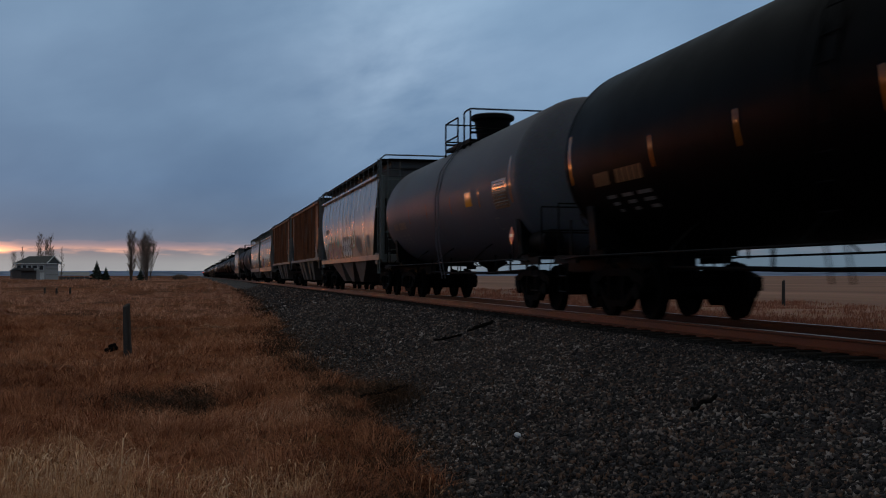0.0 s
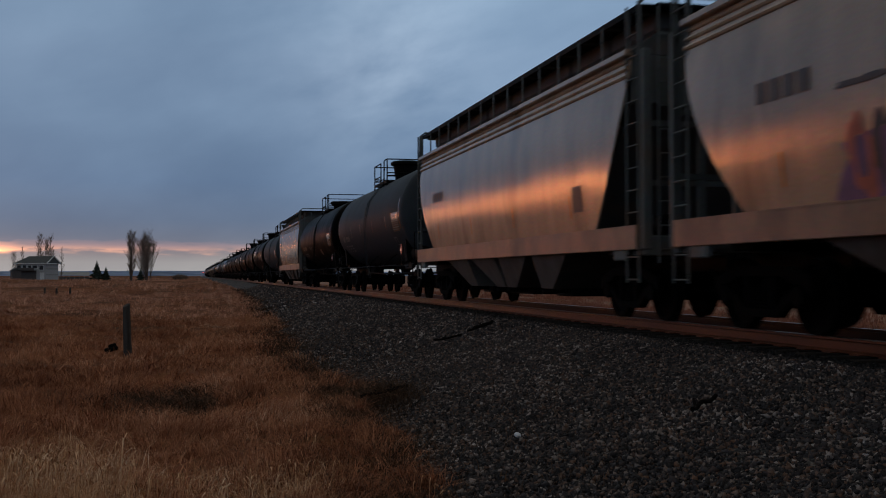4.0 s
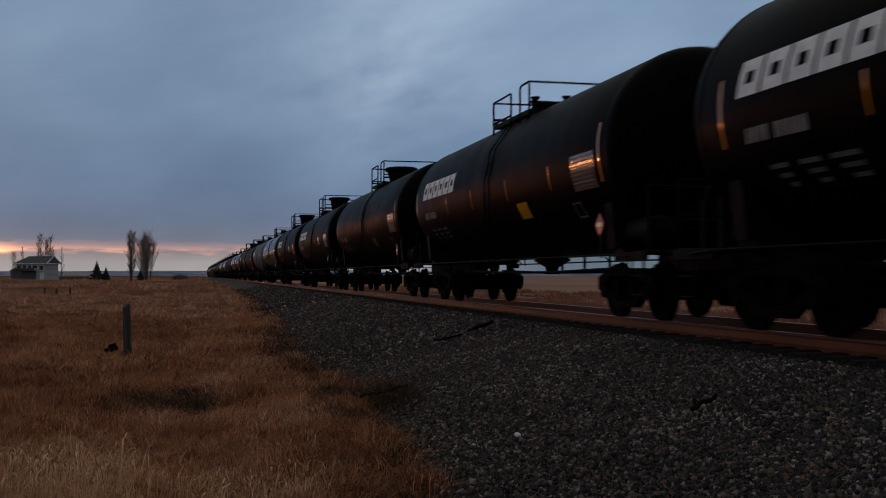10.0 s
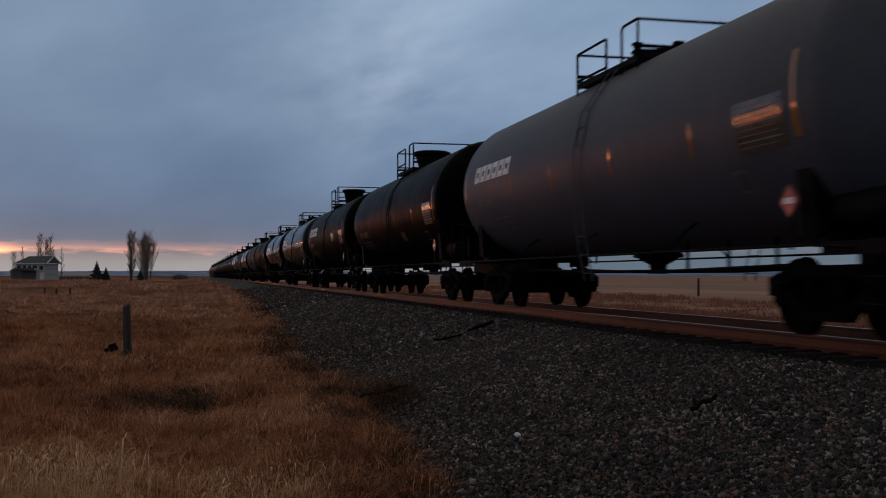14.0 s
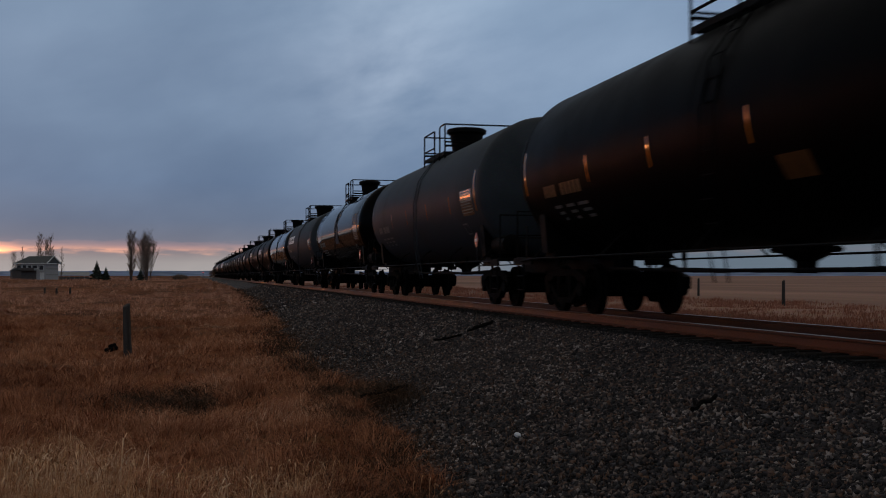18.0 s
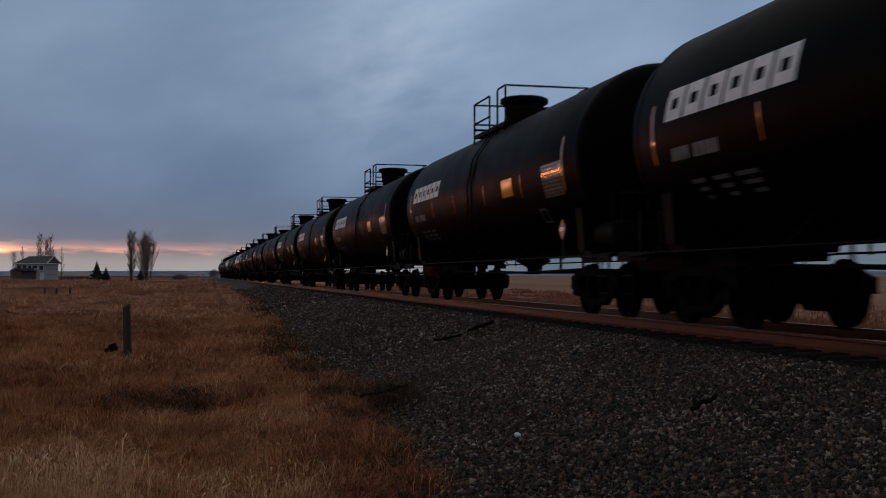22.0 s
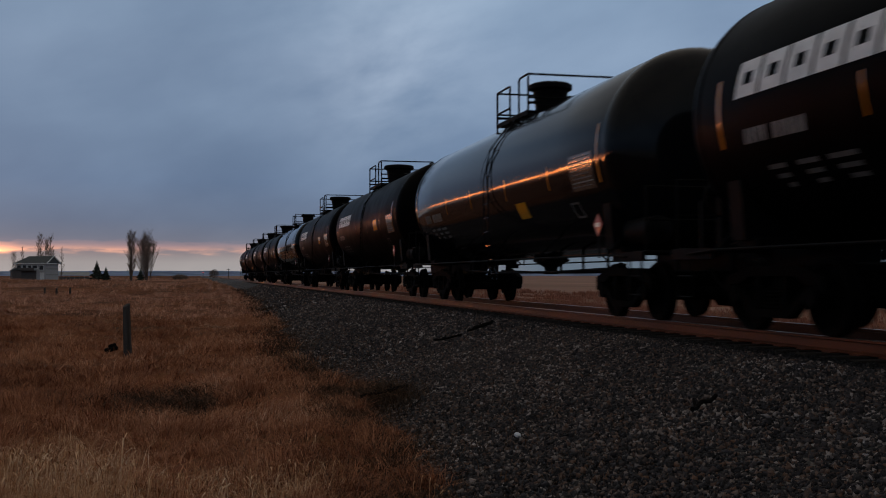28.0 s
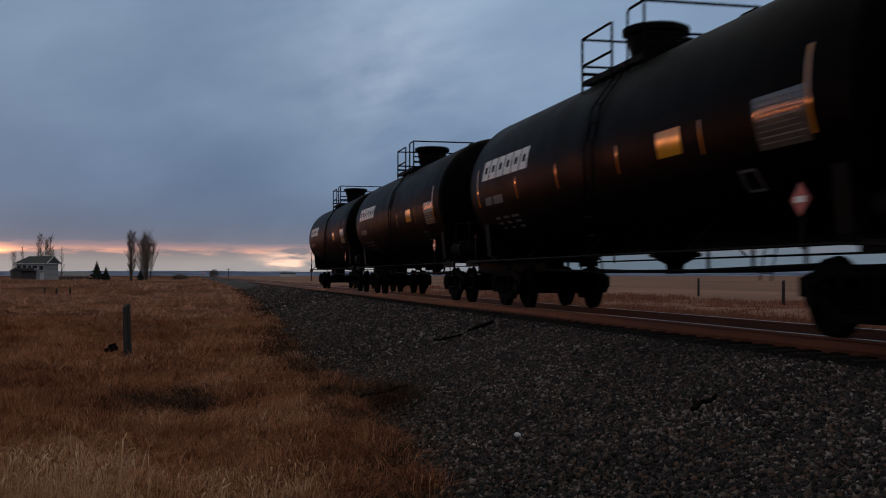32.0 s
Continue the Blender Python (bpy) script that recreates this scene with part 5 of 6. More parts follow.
KINDS = {
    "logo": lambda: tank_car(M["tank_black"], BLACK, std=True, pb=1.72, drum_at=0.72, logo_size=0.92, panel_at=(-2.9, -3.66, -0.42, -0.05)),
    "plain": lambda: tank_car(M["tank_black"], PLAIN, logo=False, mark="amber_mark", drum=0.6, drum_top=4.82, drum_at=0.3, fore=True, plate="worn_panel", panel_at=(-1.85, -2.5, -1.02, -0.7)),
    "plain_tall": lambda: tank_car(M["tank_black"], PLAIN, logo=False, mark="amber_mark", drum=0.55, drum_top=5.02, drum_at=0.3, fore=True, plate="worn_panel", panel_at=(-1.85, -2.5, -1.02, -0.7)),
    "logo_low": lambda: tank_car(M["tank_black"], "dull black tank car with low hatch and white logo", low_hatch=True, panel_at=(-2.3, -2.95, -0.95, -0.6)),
    "mirror": lambda: tank_car(M["tank_mirror"], GLOSS, logo=False, panel_at=(-2.3, -2.95, -0.95, -0.6), pb=0.9, drum=0.4),
    "gloss": lambda: tank_car(M["tank_gloss"], GLOSS, logo=False, panel_at=(-2.3, -2.95, -0.95, -0.6), pb=0.9, drum=0.4),
    "gloss_logo": lambda: tank_car(M["tank_sleek"], "glossy black tank car with white block logo", logo=True, logo_size=0.95, logo_z=-0.1, low_hatch=True, panel=False),
    "gloss_band": lambda: tank_car(M["tank_sleek"], "glossy black tank car with a pale repainted band", logo=False, panel=False, band=True, pb=0.8, drum=0.4),
    "low_logo": lambda: tank_car(M["tank_satin"], "satin black tank car with low hatch and white logo", low_hatch=True, panel=False, logo_size=0.76),
    "grey_logo": lambda: tank_car(M["tank_grey"], "light grey tank car with low hatch and white logo", low_hatch=True, panel=False, dark_mark=True, logo_size=0.76),
    "dark_grey_logo": lambda: tank_car(M["tank_dark_grey"], "charcoal grey tank car with white block logo", panel=False),
    "dark_grey": lambda: tank_car(M["tank_dark_grey"], "charcoal grey tank car without a logo", logo=False, panel=False),
    "grey": lambda: tank_car(M["tank_grey"], GREY, logo=False, mark="amber_mark"),
}
M["tank_satin"] = material("satin_black_tank_paint", (0.012, 0.012, 0.0125), 0.18, spread=0.6, spec=0.07, vary=0.25, scale=1.0, fine=25, bump=0.02, stain=(0.05, 0.046, 0.042), stain_amount=0.25)
M["tank_dark_grey"] = material("charcoal_tank_paint", (0.04, 0.047, 0.053), 0.5, spec=0.025, vary=0.2, scale=1.0, fine=25, bump=0.02, stain=(0.04, 0.037, 0.034), stain_amount=0.3)
ORDER = {32: "logo_low", 24: "low_logo", 5: "mirror", 8: "gloss", 12: "plain", 18: "gloss", 19: "dark_grey_logo", 20: "gloss_band", 21: "dark_grey", 22: "plain", 23: "gloss_logo", 26: "plain_tall", 27: "grey_logo", 28: "low_logo", 31: "plain_tall", 34: "plain_tall", 36: "dark_grey"}


def rear_of(i):
    """Rear coupler of the i-th car from the tail; the cars in the middle of the train are not all of one length."""
    d = -0.127 * math.exp(-((i - 18) / (5.0 if i < 18 else 5.7)) ** 2)
    return TAIL - 18.1 * (i + d) - float(np.interp(i, [32, 34, 36], [0, 0.6, 1.4]))


# play in the couplers and small differences in length, car by car
SLACK = {35: -0.2, 33: 0.13, 30: 0.22, 29: 0.12, 17: -0.12, 16: -0.42, 15: 0.0, 14: 0.38, 13: 0.07, 7: 0.07, 6: -0.2, 4: -0.51, 3: -0.48}
for k in range(1, 37):
    kind = ORDER.get(k, "logo")
    place_car(kind, KINDS[kind], (rear_of(k - 1) + rear_of(k)) / 2 + 9.05 + (SLACK.get(k, -0.1) if kind == "logo" else 0.0), 18.1)

START = SPEED * 32
fronts = [181.8, 164.1, 146.2, 128.4, 110.9, 93.0, 74.8, 56.6, 37.45, 19.35, 1.25]      # couplings ahead of the tank cars, at 0 s


def hopper_grey(length, flutes, seams, sill_band=True, eave=4.12, roof=4.76, **more):
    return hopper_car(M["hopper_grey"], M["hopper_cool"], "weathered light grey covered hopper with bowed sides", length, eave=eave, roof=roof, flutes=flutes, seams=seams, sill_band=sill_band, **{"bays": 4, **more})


def add_hopper(i, made):
    car = made[0]
    cars.append((car, (fronts[i] + fronts[i + 1]) / 2 - START))
    return made


marked = cars[13][0]
for n, (y, w, ry, rz) in enumerate(((-1.3, -0.75, 0.2, 0.1), (-1.6, -0.95, 0.12, 0.24), (-1.95, -0.85, 0.22, 0.14), (-2.2, -1.1, 0.1, 0.2), (-2.55, -0.95, 0.16, 0.1))):
    blob(marked, tank_point, y, w, ry, rz, M["graffiti_grey"], 95 + n, 0.86)
marked["label"] = "dull black tank car with logo and grey sprayed loops"
c, pt, zs, H, e1, cut = add_hopper(0, hopper_grey(fronts[0] - fronts[1], True, 9))
for n, (y, z, w, h) in enumerate(((0.45, 1.55, 0.9, 0.35), (0.75, 0.98, 0.95, 0.3), (0.8, 0.55, 0.6, 0.1), (0.8, 0.35, 0.75, 0.12))):
    for q in range(4):
        decal("stencil_bar", lambda a, b: pt(a, b, 0.014), rect(e1 - cut - y - q * w / 4, e1 - cut - y - (q + 0.8) * w / 4, zs + z, zs + z + h), M["graffiti_dark"], c, nu=1, nv=2)
sprayed = copy_thing(masters["plain"], Matrix())
sprayed["label"] = "dull black tank car with pale sprayed loops"
for n, (y, w, ry, rz) in enumerate(((2.5, -0.5, 0.26, 0.05), (2.45, -0.72, 0.05, 0.3), (2.0, -0.7, 0.16, 0.22), (1.45, -0.62, 0.2, 0.14), (1.35, -0.88, 0.2, 0.13))):
    blob(sprayed, tank_point, y, w, ry, rz, M["graffiti_grey"], 80 + n, 0.89)
cars.append((sprayed, (fronts[1] + fronts[2]) / 2 - START))
cars.append((copy_thing(masters["dark_grey"], Matrix()), (fronts[2] + fronts[3]) / 2 - START))
add_hopper(3, hopper_grey(fronts[3] - fronts[4], True, 0))
c, pt, zs, H, e1, cut = add_hopper(4, hopper_grey(fronts[4] - fronts[5], True, 0))
tag = blob(c, pt, 3.0, zs + 0.45, 1.3, 0.42, M["graffiti_purple"], 3, 0.0, 0.010)
tag["label"] = "unreadable purple and red sprayed graffiti"
for n in range(6):
    blob(tag, pt, 4.0 - n * 0.42, zs + 0.45 + 0.04 * (n % 2), 0.19, 0.4, M[("graffiti_red", "graffiti_dark", "graffiti_purple", "graffiti_red", "graffiti_dark", "graffiti_purple")[n]], n, 0.55)
for n, (y, z, ry, rz) in enumerate(((3.4, 1.35, 0.05, 0.4), (3.9, 1.2, 0.4, 0.04), (2.6, 1.5, 0.35, 0.035), (2.2, 0.8, 0.28, 0.25), (0.4, 1.75, 0.1, 0.4), (1.2, 0.4, 0.05, 0.2), (-1.2, 0.6, 0.04, 0.35), (-1.6, 0.75, 0.2, 0.05), (-4.1, 1.4, 0.05, 0.3), (1.0, 1.55, 0.25, 0.05))):
    blob(tag, pt, y, zs + z, ry, rz, M["graffiti_dark"], 20 + n, 0.5 if n == 3 else 0.0)
for n in range(9):
    blob(c, lambda y, z, lift: (-1.535 - lift * 0.3, y, z), 1.6 - n * 0.75, 1.32 + 0.05 * math.sin(n * 2.1), 0.12, 0.07, M["graffiti_dark"], 40 + n)
for i in (5, 6):
    add_hopper(i, hopper_car(M["hopper_brown"], M["hopper_cool"], "rust-streaked brown ribbed covered hopper", fronts[i] - fronts[i + 1], eave=4.62, roof=4.8, sill=1.62, ribs=19, flutes=False, bays=4, sill_band=False, bow=0.0, stencil="white_mark"))
c, pt, zs, H, e1, cut = add_hopper(7, hopper_grey(fronts[7] - fronts[8], False, 12, True, 4.32, 4.86, bays=3, sill=1.28, sill_h=0.18, stencil="hopper_cool"))
tag = blob(c, pt, -0.6, zs + 0.45, 1.25, 0.42, M["hopper_cool"], 5, 0.0, 0.010)
tag["label"] = "unreadable white and green sprayed graffiti"
for n in range(5):
    blob(tag, pt, 0.55 - n * 0.56, zs + 0.45, 0.27, 0.42, M["graffiti_green"], n, 0.45, 0.012)
    blob(tag, pt, 0.55 - n * 0.56, zs + 0.45, 0.24, 0.39, M["graffiti_white"], n, 0.4, 0.016)
blob(tag, pt, -2.7, zs + 0.75, 0.35, 0.35, M["graffiti_green"], 9, 0.45)
blob(tag, pt, -2.7, zs + 0.75, 0.3, 0.3, M["graffiti_white"], 9, 0.7, 0.016)
for n, (y, z, ry, rz, m) in enumerate(((5.6, 0.42, 0.55, 0.36, "graffiti_indigo"), (4.6, 0.38, 0.5, 0.34, "graffiti_indigo"), (3.6, 0.42, 0.55, 0.36, "graffiti_indigo"), (2.75, 0.4, 0.5, 0.36, "graffiti_indigo"), (2.0, 0.36, 0.45, 0.32, "graffiti_indigo"), (2.2, 0.75, 0.2, 0.28, "graffiti_teal"), (5.95, 0.55, 0.09, 0.42, "graffiti_teal"), (5.2, 0.5, 0.08, 0.38, "graffiti_teal"), (4.75, 0.75, 0.1, 0.35, "graffiti_teal"), (4.0, 0.45, 0.07, 0.4, "graffiti_teal"), (3.1, 0.85, 0.14, 0.3, "graffiti_teal"), (3.3, 0.3, 0.2, 0.12, "graffiti_teal"), (2.5, 0.5, 0.06, 0.4, "graffiti_teal"), (4.4, 0.65, 0.2, 0.15, "hopper_brown"), (3.5, 0.7, 0.2, 0.12, "hopper_brown"), (1.2, 0.55, 0.12, 0.14, "hopper_brown"),  (-4.0, 0.5, 0.55, 0.35, "hopper_cool"), (1.0, 1.3, 0.05, 0.06, "graffiti_dark"), (2.4, 1.35, 0.05, 0.06, "graffiti_dark"), (-1.2, 1.4, 0.06, 0.06, "graffiti_dark"))):
    blob(tag, pt, y, zs + z, ry, rz, M[m], 60 + n, 0.0, 0.009 if m == "graffiti_indigo" else 0.014)
cars.append((copy_thing(masters["grey"], Matrix()) if "grey" in masters else KINDS["grey"](), (fronts[8] + fronts[9]) / 2 - START))
cars.append((copy_thing(masters["plain"], Matrix()), (fronts[9] + fronts[10]) / 2 - START))


# ---------------------------------------------------------------- far things
def out(bearing, dist):
    """A place on the land by bearing from the track's direction and distance from the eye."""
    a = radians(bearing)
    x, y = EYE[0] + dist * math.sin(a), dist * math.cos(a)
    return x, y, land(x, y)


def bare_tree(name, x, y, z, height, spread, seed, label, stems=3, limbs=26):
    rng = random.Random(seed)
    top = empty(name, label, "tree", "bare trees")
    top.location = (x, y, z - 0.1)
    tr, tw, ends = Shape(), Shape(), []
    for s in range(stems):
        a = s * 2.4 + rng.random()
        off = spread * 0.26 * math.sqrt(s / max(1, stems - 0.5))
        h = height * rng.uniform(0.82, 1.0)
        path = [Vector((math.cos(a) * off * (0.5 + 0.6 * u) + 0.12 * rng.uniform(-1, 1), math.sin(a) * off * (0.5 + 0.6 * u) + 0.12 * rng.uniform(-1, 1), h * u)) for u in (0, 0.2, 0.4, 0.6, 0.8, 1)]
        for i in range(5):
            tr.tube([path[i], path[i + 1]], height * 0.011 * (1 - i / 5.4), 6)
        for i in range(limbs):
            u = 0.1 + 0.88 * (i + rng.random()) / limbs
            k = min(4, int(u * 5))
            p = path[k].lerp(path[k + 1], u * 5 - k)
            b = rng.uniform(0, 6.28)
            ln = spread * rng.uniform(0.35, 0.6) * (1.15 - 0.95 * abs(u - 0.38))
            q = p + Vector((math.cos(b) * ln * 0.6, math.sin(b) * ln * 0.6, ln * rng.uniform(0.7, 1.3)))
            tr.tube([p, p.lerp(q, 0.5) + Vector((0, 0, -ln * 0.04)), q], height * 0.0018, 4)
            for _ in range(85):
                t0 = p.lerp(q, rng.uniform(0.1, 1.0))
                b2, l2 = rng.uniform(0, 6.28), spread * rng.uniform(0.08, 0.24)
                ends.append((t0, t0 + Vector((math.cos(b2) * l2 * 0.6, math.sin(b2) * l2 * 0.6, l2 * rng.uniform(0.3, 1.3)))))
    part("trunk", tr, M["bark"], top)
    for p, q in ends:
        d = (q - p).cross(Vector((rng.random() - 0.5, rng.random() - 0.5, 0.2))).normalized() * height * 0.0005
        tw.add([p - d, p + d, q], [(0, 1, 2)])
    part("crown", tw, M["twigs"], top)
    return top


def spruce(x, y, z, height, seed):
    rng = random.Random(seed)
    top = empty("spruce_tree", "small dark green spruce with drooping branches", "tree", "spruces by the house")
    top.location = (x, y, z - 0.05)
    part("trunk", Shape().lathe([(height * 0.025, 0), (height * 0.015, height * 0.5), (0.01, height)], "z", 8), M["bark"], top)
    cr = Shape()
    for i in range(520):
        u = rng.random() ** 0.8
        zz = height * (0.04 + 0.95 * u)
        r = height * 0.42 * (1 - u) * rng.uniform(0.5, 1.1) * (1 + 0.25 * math.sin(u * 40)) + 0.05
        a = rng.uniform(0, 6.28)
        c, s = math.cos(a), math.sin(a)
        w = 0.05 + 0.16 * r
        tip = (c * r, s * r, zz - r * 0.25)
        cr.add([(c * r * 0.1, s * r * 0.1, zz + 0.1), (c * r * 0.7 - s * w, s * r * 0.7 + c * w, zz - r * 0.1), tip, (c * r * 0.7 + s * w, s * r * 0.7 - c * w, zz - r * 0.1), (c * r * 0.6, s * r * 0.6, zz - r * 0.35)], [(0, 1, 2), (0, 2, 3), (1, 4, 2), (2, 4, 3)])
    part("crown", cr, M["needles"], top)


def bush(x, y, z, w, h, seed, label):
    rng = random.Random(seed)
    top = empty("bush", label, "bush", "bushes in the field")
    top.location = (x, y, z - 0.05)
    st, cr = Shape(), Shape()
    for i in range(7):
        a = rng.uniform(0, 6.28)
        st.tube([(0.1 * math.cos(a), 0.1 * math.sin(a), 0), (w * 0.2 * math.cos(a), w * 0.2 * math.sin(a), h * 0.5), (w * 0.33 * math.cos(a), w * 0.33 * math.sin(a), h * 0.8)], 0.04, 5)
    for i in range(1300):
        a, b, r = rng.uniform(0, 6.28), math.asin(rng.uniform(-0.8, 1)), rng.uniform(0.55, 1.0)
        p = Vector((w / 2 * r * math.cos(a) * math.cos(b), w / 2 * r * math.sin(a) * math.cos(b), h * 0.52 + h * 0.48 * r * math.sin(b)))
        d = Vector((rng.uniform(-1, 1), rng.uniform(-1, 1), rng.uniform(-0.2, 1))) * 0.28
        e = Vector((rng.uniform(-1, 1), rng.uniform(-1, 1), rng.uniform(-1, 1))) * 0.10
        cr.add([p - e, p + e, p + d], [(0, 1, 2)])
    part("stems", st, M["bark"], top)
    part("crown", cr, M["twigs"], top)


def house():
    top = empty("farmhouse", "two-storey pale grey farmhouse with dark hipped gable roof", "house")
    top.matrix_basis = pose(*out(-7.7, 312), 0, 0, -22)
    W, D = 8.6, 6.6                   # along the eaves, and deep
    h = 4.6
    part("wall", Shape().box((0, 0, h / 2 - 0.3), (W, D, h + 0.6)), M["siding"], top)
    # dark sheet over the pale wall; its shade is in the brown
    part("lower_wall", Shape().box((-W * 0.15, -D / 2 - 0.04, 1.3), (W * 0.68, 0.08, 2.6)), M["siding_dark"], top, "shaded dark brown lower wall")
    r = Shape()
    oh = 0.55
    r.add([(-W / 2 - oh, -D / 2 - oh, h - 0.15), (W / 2 + oh, -D / 2 - oh, h - 0.15), (W / 2 + oh, D / 2 + oh, h - 0.15), (-W / 2 - oh, D / 2 + oh, h - 0.15), (-W / 2 + 1.9, 0, h + 1.9), (W / 2 + oh, 0, h + 1.9)], [(0, 1, 5, 4), (2, 3, 4, 5), (3, 0, 4), (3, 2, 1, 0), (1, 2, 5)])
    part("roof", r, M["shingle"], top)
    part("fascia", Shape().box((0, -D / 2 - oh, h - 0.18), (W + 2 * oh, 0.08, 0.26)).box((W / 2 + oh, 0, h - 0.18), (0.08, D + 2 * oh, 0.2)), M["white_trim"], top)
    for sgn in (-1, 1):
        rot = Matrix.Rotation(sgn * math.atan2(2.05, D / 2 + oh), 3, "X")
        part("barge_board", Shape().box((W / 2 + oh + 0.04, -sgn * (D / 4 + oh / 2), h + 0.88), (0.08, math.hypot(2.05, D / 2 + oh), 0.3), rot=rot), M["white_trim"], top)
    for x, z, w, hh in ((-3.4, 3.4, 1.2, 1.2), (-1.8, 3.4, 1.2, 1.2), (-0.3, 3.4, 1.0, 1.1), (1.2, 3.5, 1.5, 0.9), (3.1, 3.3, 1.3, 1.2)):
        win = part("window", Shape().box((x, -D / 2 - 0.03, z), (w, 0.06, hh)), M["glass"], top)
        part("window_frame", Shape().box((x, -D / 2 - 0.06, z + hh / 2), (w + 0.2, 0.08, 0.1)).box((x, -D / 2 - 0.06, z - hh / 2), (w + 0.2, 0.08, 0.1)).box((x - w / 2, -D / 2 - 0.06, z), (0.1, 0.08, hh)).box((x + w / 2, -D / 2 - 0.06, z), (0.1, 0.08, hh)), M["white_trim"], win)
    part("balcony", Shape().box((-1.2, -D / 2 - 0.6, 2.5), (5.6, 1.2, 0.15)).box((-1.2, -D / 2 - 1.17, 2.9), (5.6, 0.06, 0.8)), M["siding_dark"], top)
    part("garage_door", Shape().box((3.3, -D / 2 - 0.04, 1.0), (1.2, 0.08, 2.0)), M["white_trim"], top, "white panel door")
    for z in (1.4, 3.0):
        part("gable_trim", Shape().box((W / 2 + 0.03, 0, z), (0.06, D, 0.1)), M["siding_dark"], top)


def sheds():
    t = empty("shed", "small dark wooden shed beside the farmhouse", "shed")
    t.matrix_basis = pose(*out(-8.7, 292), 0, 0, 20)
    part("wall", Shape().box((0, 0, 1.1), (2.2, 2.2, 2.6)), M["siding_dark"], t)
    part("roof", Shape().prism([(-1.4, 2.3), (1.4, 2.3), (0, 3.0)], "y", -1.4, 1.4), M["shingle"], t)
    t = empty("greenhouse", "low pale hoop frame structure beyond the yard", "greenhouse")
    t.matrix_basis = pose(*out(-5.95, 330), 0, 0, 6)
    s = Shape()
    for i in range(7):
        x = -4.2 + i * 1.4
        s.tube([(x, -1.5, 0), (x, -1.4, 1.4), (x, -0.7, 2.3), (x, 0.7, 2.3), (x, 1.4, 1.4), (x, 1.5, 0)], 0.06, 5)
    part("hoops", s, M["siding"], t)
    part("cover", Shape().prism([(-1.35, 1.3), (-0.65, 2.2), (0.65, 2.2), (1.35, 1.3), (1.3, 1.25), (0.6, 2.12), (-0.6, 2.12), (-1.3, 1.25)], "x", -4.2, 4.2), M["siding"], t)
    part("low_wall", Shape().box((0, -1.45, 0.4), (8.4, 0.06, 0.9)), M["siding_dark"], t)
    # pale building blocks added in place of the white dots of town lights
    for b, d in ((4.62, 1500), (5.02, 1500), (10.5, 1500)):
        x, y, z = out(b, d)
        g = empty("grain_shed", "tiny pale building block in place of a far town light", "building", "far farm buildings")
        g.location = (x, y, z)
        part("wall", Shape().box((0, 0, 1.5), (10, 7, 4)), M["white_trim"], g)
        part("roof", Shape().prism([(-4, 3.4), (4, 3.4), (0, 5.4)], "x", -5.4, 5.4), M["shingle"], g)


def fence_post(x, y, z, h, lean, label, group):
    s = Shape()
    pts = []
    for j, (zz, r) in enumerate(((-0.3, 0.085), (0.2, 0.08), (h * 0.6, 0.075), (h - 0.02, 0.07), (h, 0.05))):
        for i in range(9):
            a = i * 2 * math.pi / 9
            rr = r * (1 + 0.12 * math.sin(a * 3 + 1))
            pts.append((rr * math.cos(a), rr * math.sin(a), zz + (0.03 * math.cos(a) if j > 2 else 0)))
    s.add(pts, [(j * 9 + i, j * 9 + (i + 1) % 9, j * 9 + 9 + (i + 1) % 9, j * 9 + 9 + i) for j in range(4) for i in range(9)] + [tuple(range(9))[::-1], tuple(range(36, 45))])
    ob = new("fence_post", s.mesh("fence_post", M["post_wood"], True))
    ob.matrix_basis = pose(x, y, z, lean, lean * 0.5, 30)
    return tagged(ob, label, "fence post", group)


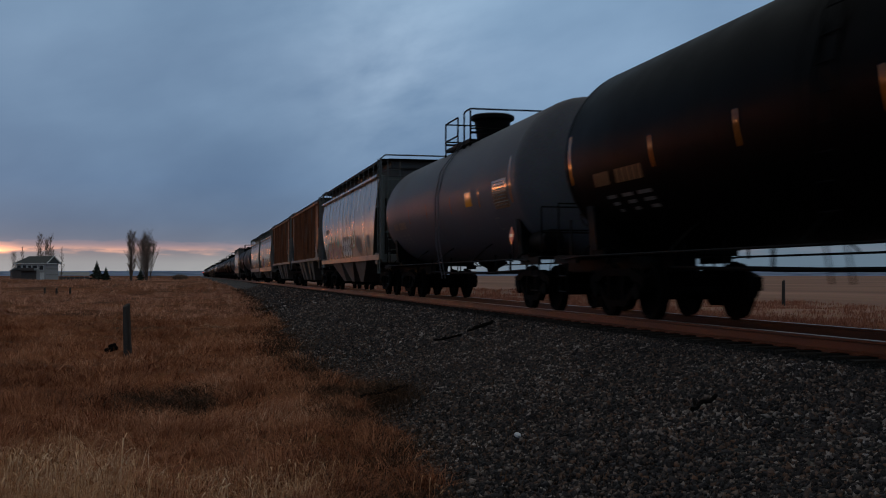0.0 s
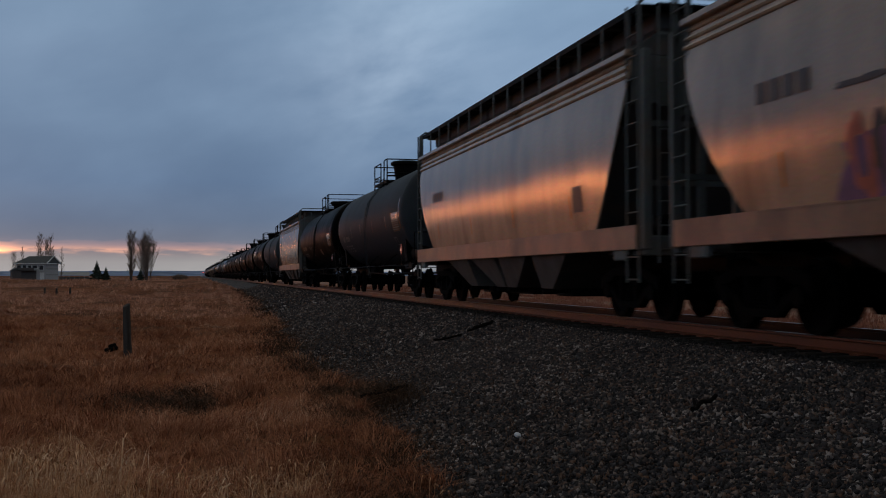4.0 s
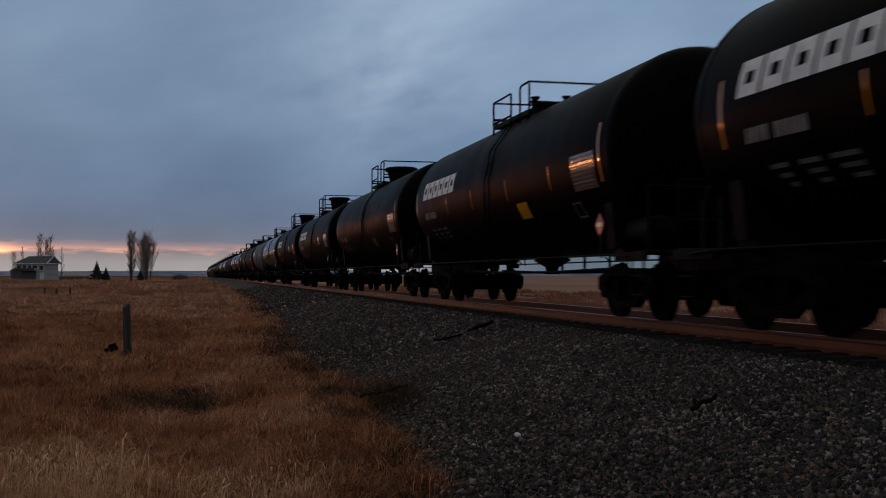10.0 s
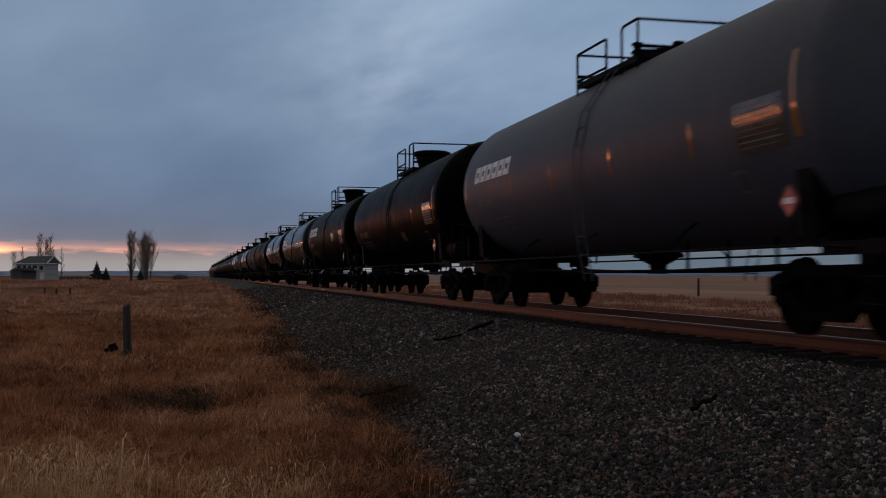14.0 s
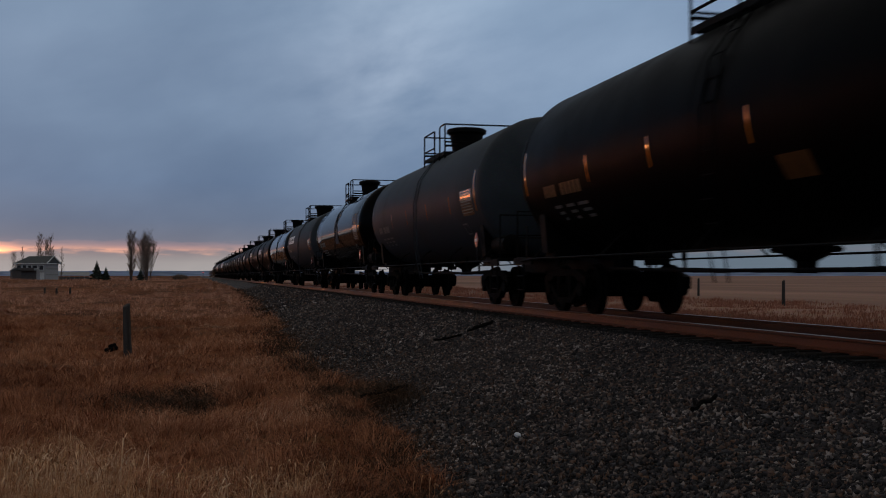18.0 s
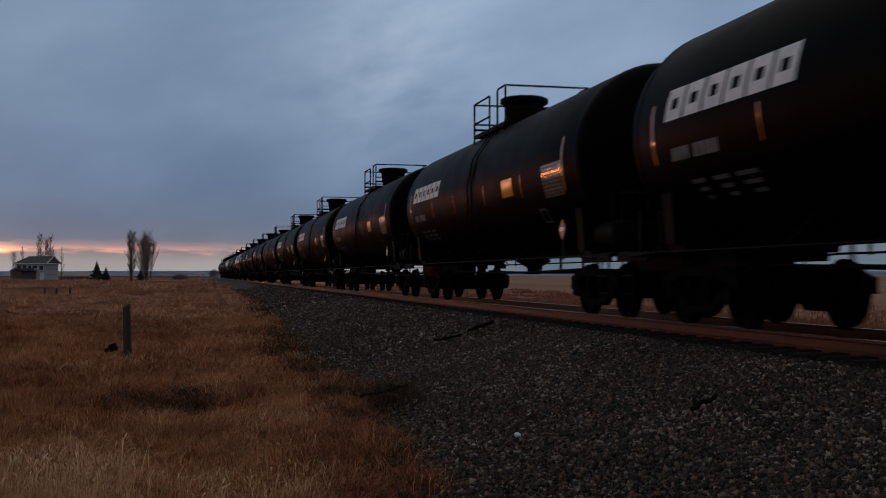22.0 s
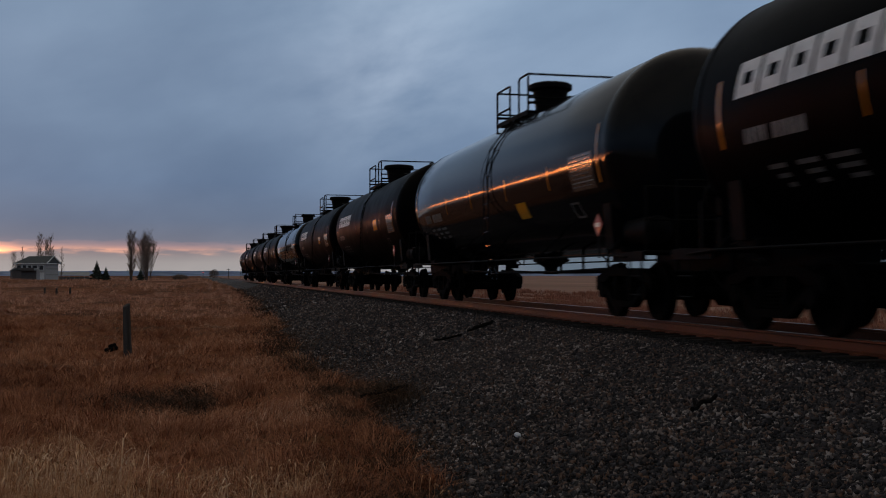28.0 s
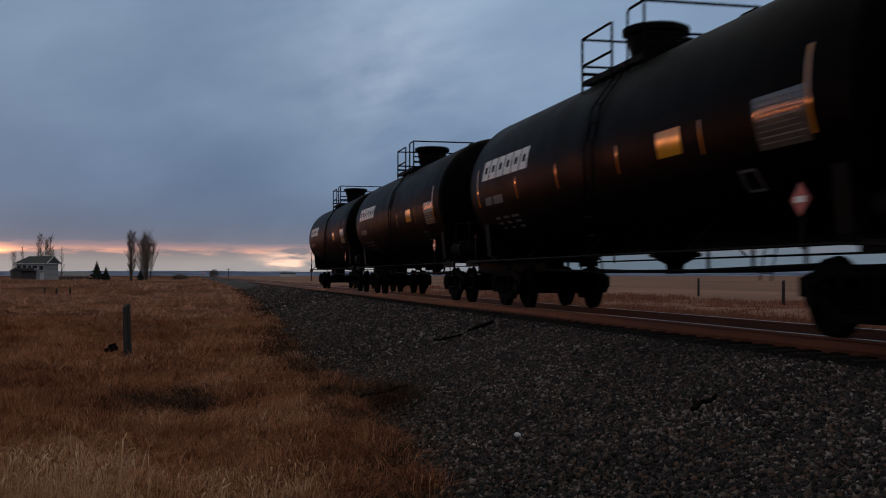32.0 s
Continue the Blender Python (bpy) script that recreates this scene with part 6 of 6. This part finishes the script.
def small_things():
    x, y = -9.27, 21.9
    fence_post(x, y, land(x, y), 1.03, -2.0, "leaning weathered grey wooden fence post in dry grass", "old fence posts")
    for b, d in ((-7.35, 92), (-6.79, 92), (-6.14, 90)):
        x, y, z = out(b, d)
        fence_post(x, y, z, 0.55, 1.5, "short dark wooden fence post in the rough grass", "old fence posts")
    for x, y in ((18.5, 44.6), (25.9, 68.0)):
        fence_post(x, y, land(x, y), 1.15, 0.6, "dark wooden fence post on the far verge", "field fence posts")
    ob = new("broken_board", Shape().box((0, 0, 0.04), (0.26, 0.12, 0.08), 0, 0.02).box((0.04, 0.05, 0.1), (0.16, 0.08, 0.05), 0, 0.015).mesh("broken_board", M["dark_wood"]))
    ob.matrix_basis = pose(-9.6, 22.3, land(-9.6, 22.3) + 0.05, 6, -14, 15)
    tagged(ob, "broken dark board lying in the grass", "board")
    for x, y, ln, rz in ((-3.74, 8.46, 0.5, 39), (-5.75, 13.2, 0.5, 10), (-5.5, 13.4, 0.4, 40), (-2.72, 19.3, 0.55, 38), (-2.95, 19.0, 0.4, 20), (-3.65, 18.35, 0.5, 6)):
        rng = random.Random(int(x * 100))
        s = Shape()
        pts = [(ln * (u - 0.5), 0.03 * rng.uniform(-1, 1), 0.02 * rng.uniform(-1, 1)) for u in (0, 0.25, 0.5, 0.75, 1)]
        s.tube(pts, 0.034 if 0.5 < ln < 0.7 else 0.02, 7).tube([pts[1], (pts[1][0] + 0.12, 0.09, 0.03)], 0.015, 5)
        ob = new("wood_fragment", s.mesh("wood_fragment", M["dark_wood"]))
        ob.matrix_basis = pose(x, y, bed(x, y) + 0.1, 0, math.degrees(math.atan2(bed(x - 0.2, y) - bed(x + 0.2, y), 0.4)) * math.cos(radians(rz)), rz)
        tagged(ob, "charred broken tie fragment on the ballast", "wood fragment", "wood fragments on the ballast")
    s = Shape().lathe([(0.008, -0.02), (0.026, -0.014), (0.034, 0.004), (0.02, 0.02), (0.006, 0.025)], "z", 7)
    ob = new("white_rock", s.mesh("white_rock", M["rock_white"]))
    ob.matrix_basis = pose(-5.21, 9.1, bed(-5.21, 9.1) + 0.05, 10, 20, 0)
    tagged(ob, "single pale white rock on dark ballast", "rock")
    x, y, z = out(1.74, 420)
    p = empty("utility_pole", "thin wooden utility pole far along the track", "utility pole")
    p.location = (x, y, z)
    part("pole", Shape().lathe([(0.14, -0.5), (0.1, 4.2)], "z", 8), M["post_wood"], p)
    part("crossarm", Shape().box((0, 0, 3.8), (1.2, 0.1, 0.12)), M["post_wood"], p)
    x, y, z = out(0.43, 700)
    p = empty("signal_mast", "distant track signal mast showing a red light", "railway signal")
    p.location = (x, y, z)
    part("mast", Shape().lathe([(0.09, -0.5), (0.07, 3.2)], "z", 8), M["steel_black"], p)
    part("hood", Shape().box((0, 0.15, 3.1), (0.5, 0.2, 0.9), 0, 0.05), M["steel_black"], p)
    part("red_lamp", Shape().lathe([(0.03, -0.1), (0.16, -0.06), (0.16, 0.04)], "y", 12, (0, 0, 3.3)), M["red_lamp"], p, "glowing red signal lens")


def red_lamp():
    m = bpy.data.materials.new("red_signal_lens")
    m.use_nodes = True
    b = m.node_tree.nodes["Principled BSDF"]
    b.inputs["Base Color"].default_value = (0.5, 0.02, 0.02, 1)
    b.inputs["Emission Color"].default_value = (1.0, 0.08, 0.06, 1)
    b.inputs["Emission Strength"].default_value = 5
    return m


M["red_lamp"] = red_lamp()
house()
sheds()
BARE = "tall bare poplar with fine upright twigs"
for b, d, h, w, s, st in ((-3.15, 300, 13.0, 5.2, 1, 4), (-2.42, 300, 11.6, 7.4, 2, 7), (-7.56, 330, 14.0, 3.6, 3, 2), (-7.2, 330, 12.5, 4.4, 4, 3), (-6.95, 330, 9.0, 2.6, 5, 2), (-6.55, 300, 8.4, 2.4, 6, 1), (-8.4, 340, 11.0, 2.8, 7, 1), (-8.75, 340, 8.0, 3.0, 8, 2)):
    bare_tree("poplar_tree", *out(b, d), h, w, s, BARE if h > 11 else "slender bare young tree near the farmhouse", st, 30 if st > 1 else 26)
spruce(*out(-4.86, 295), 5.4, 1)
spruce(*out(-4.42, 298), 3.6, 2)
spruce(*out(-2.72, 296), 3.4, 3)
bush(*out(-0.75, 330), 5.0, 1.9, 2, "low bare scrub at the edge of the grass")
bush(*out(0.98, 390), 3.6, 3.6, 1, "rounded bare bush beside the distant track")
small_things()
vegetation()


# ---------------------------------------------------------------- movement
def motions():
    for c, y in cars:
        walk(c, [(0, pose(0, y + SPEED * 32, 0)), (32, pose(0, y, 0))])
    # every wheel turns alike, a little under a quarter turn a step
    rows = [(i / FPS, pose(0, 0, 0, (80 * i) % 360)) for i in range(32 * FPS + 1)]
    wheels = [o for o in scene.objects if o.name.split(".")[0] == "wheel"]
    walk(wheels[0], rows)
    turn = wheels[0].animation_data
    for w in wheels[1:]:
        w.rotation_mode = "QUATERNION"
        d = w.animation_data_create()
        d.action = turn.action
        d.action_slot = turn.action_slot


motions()
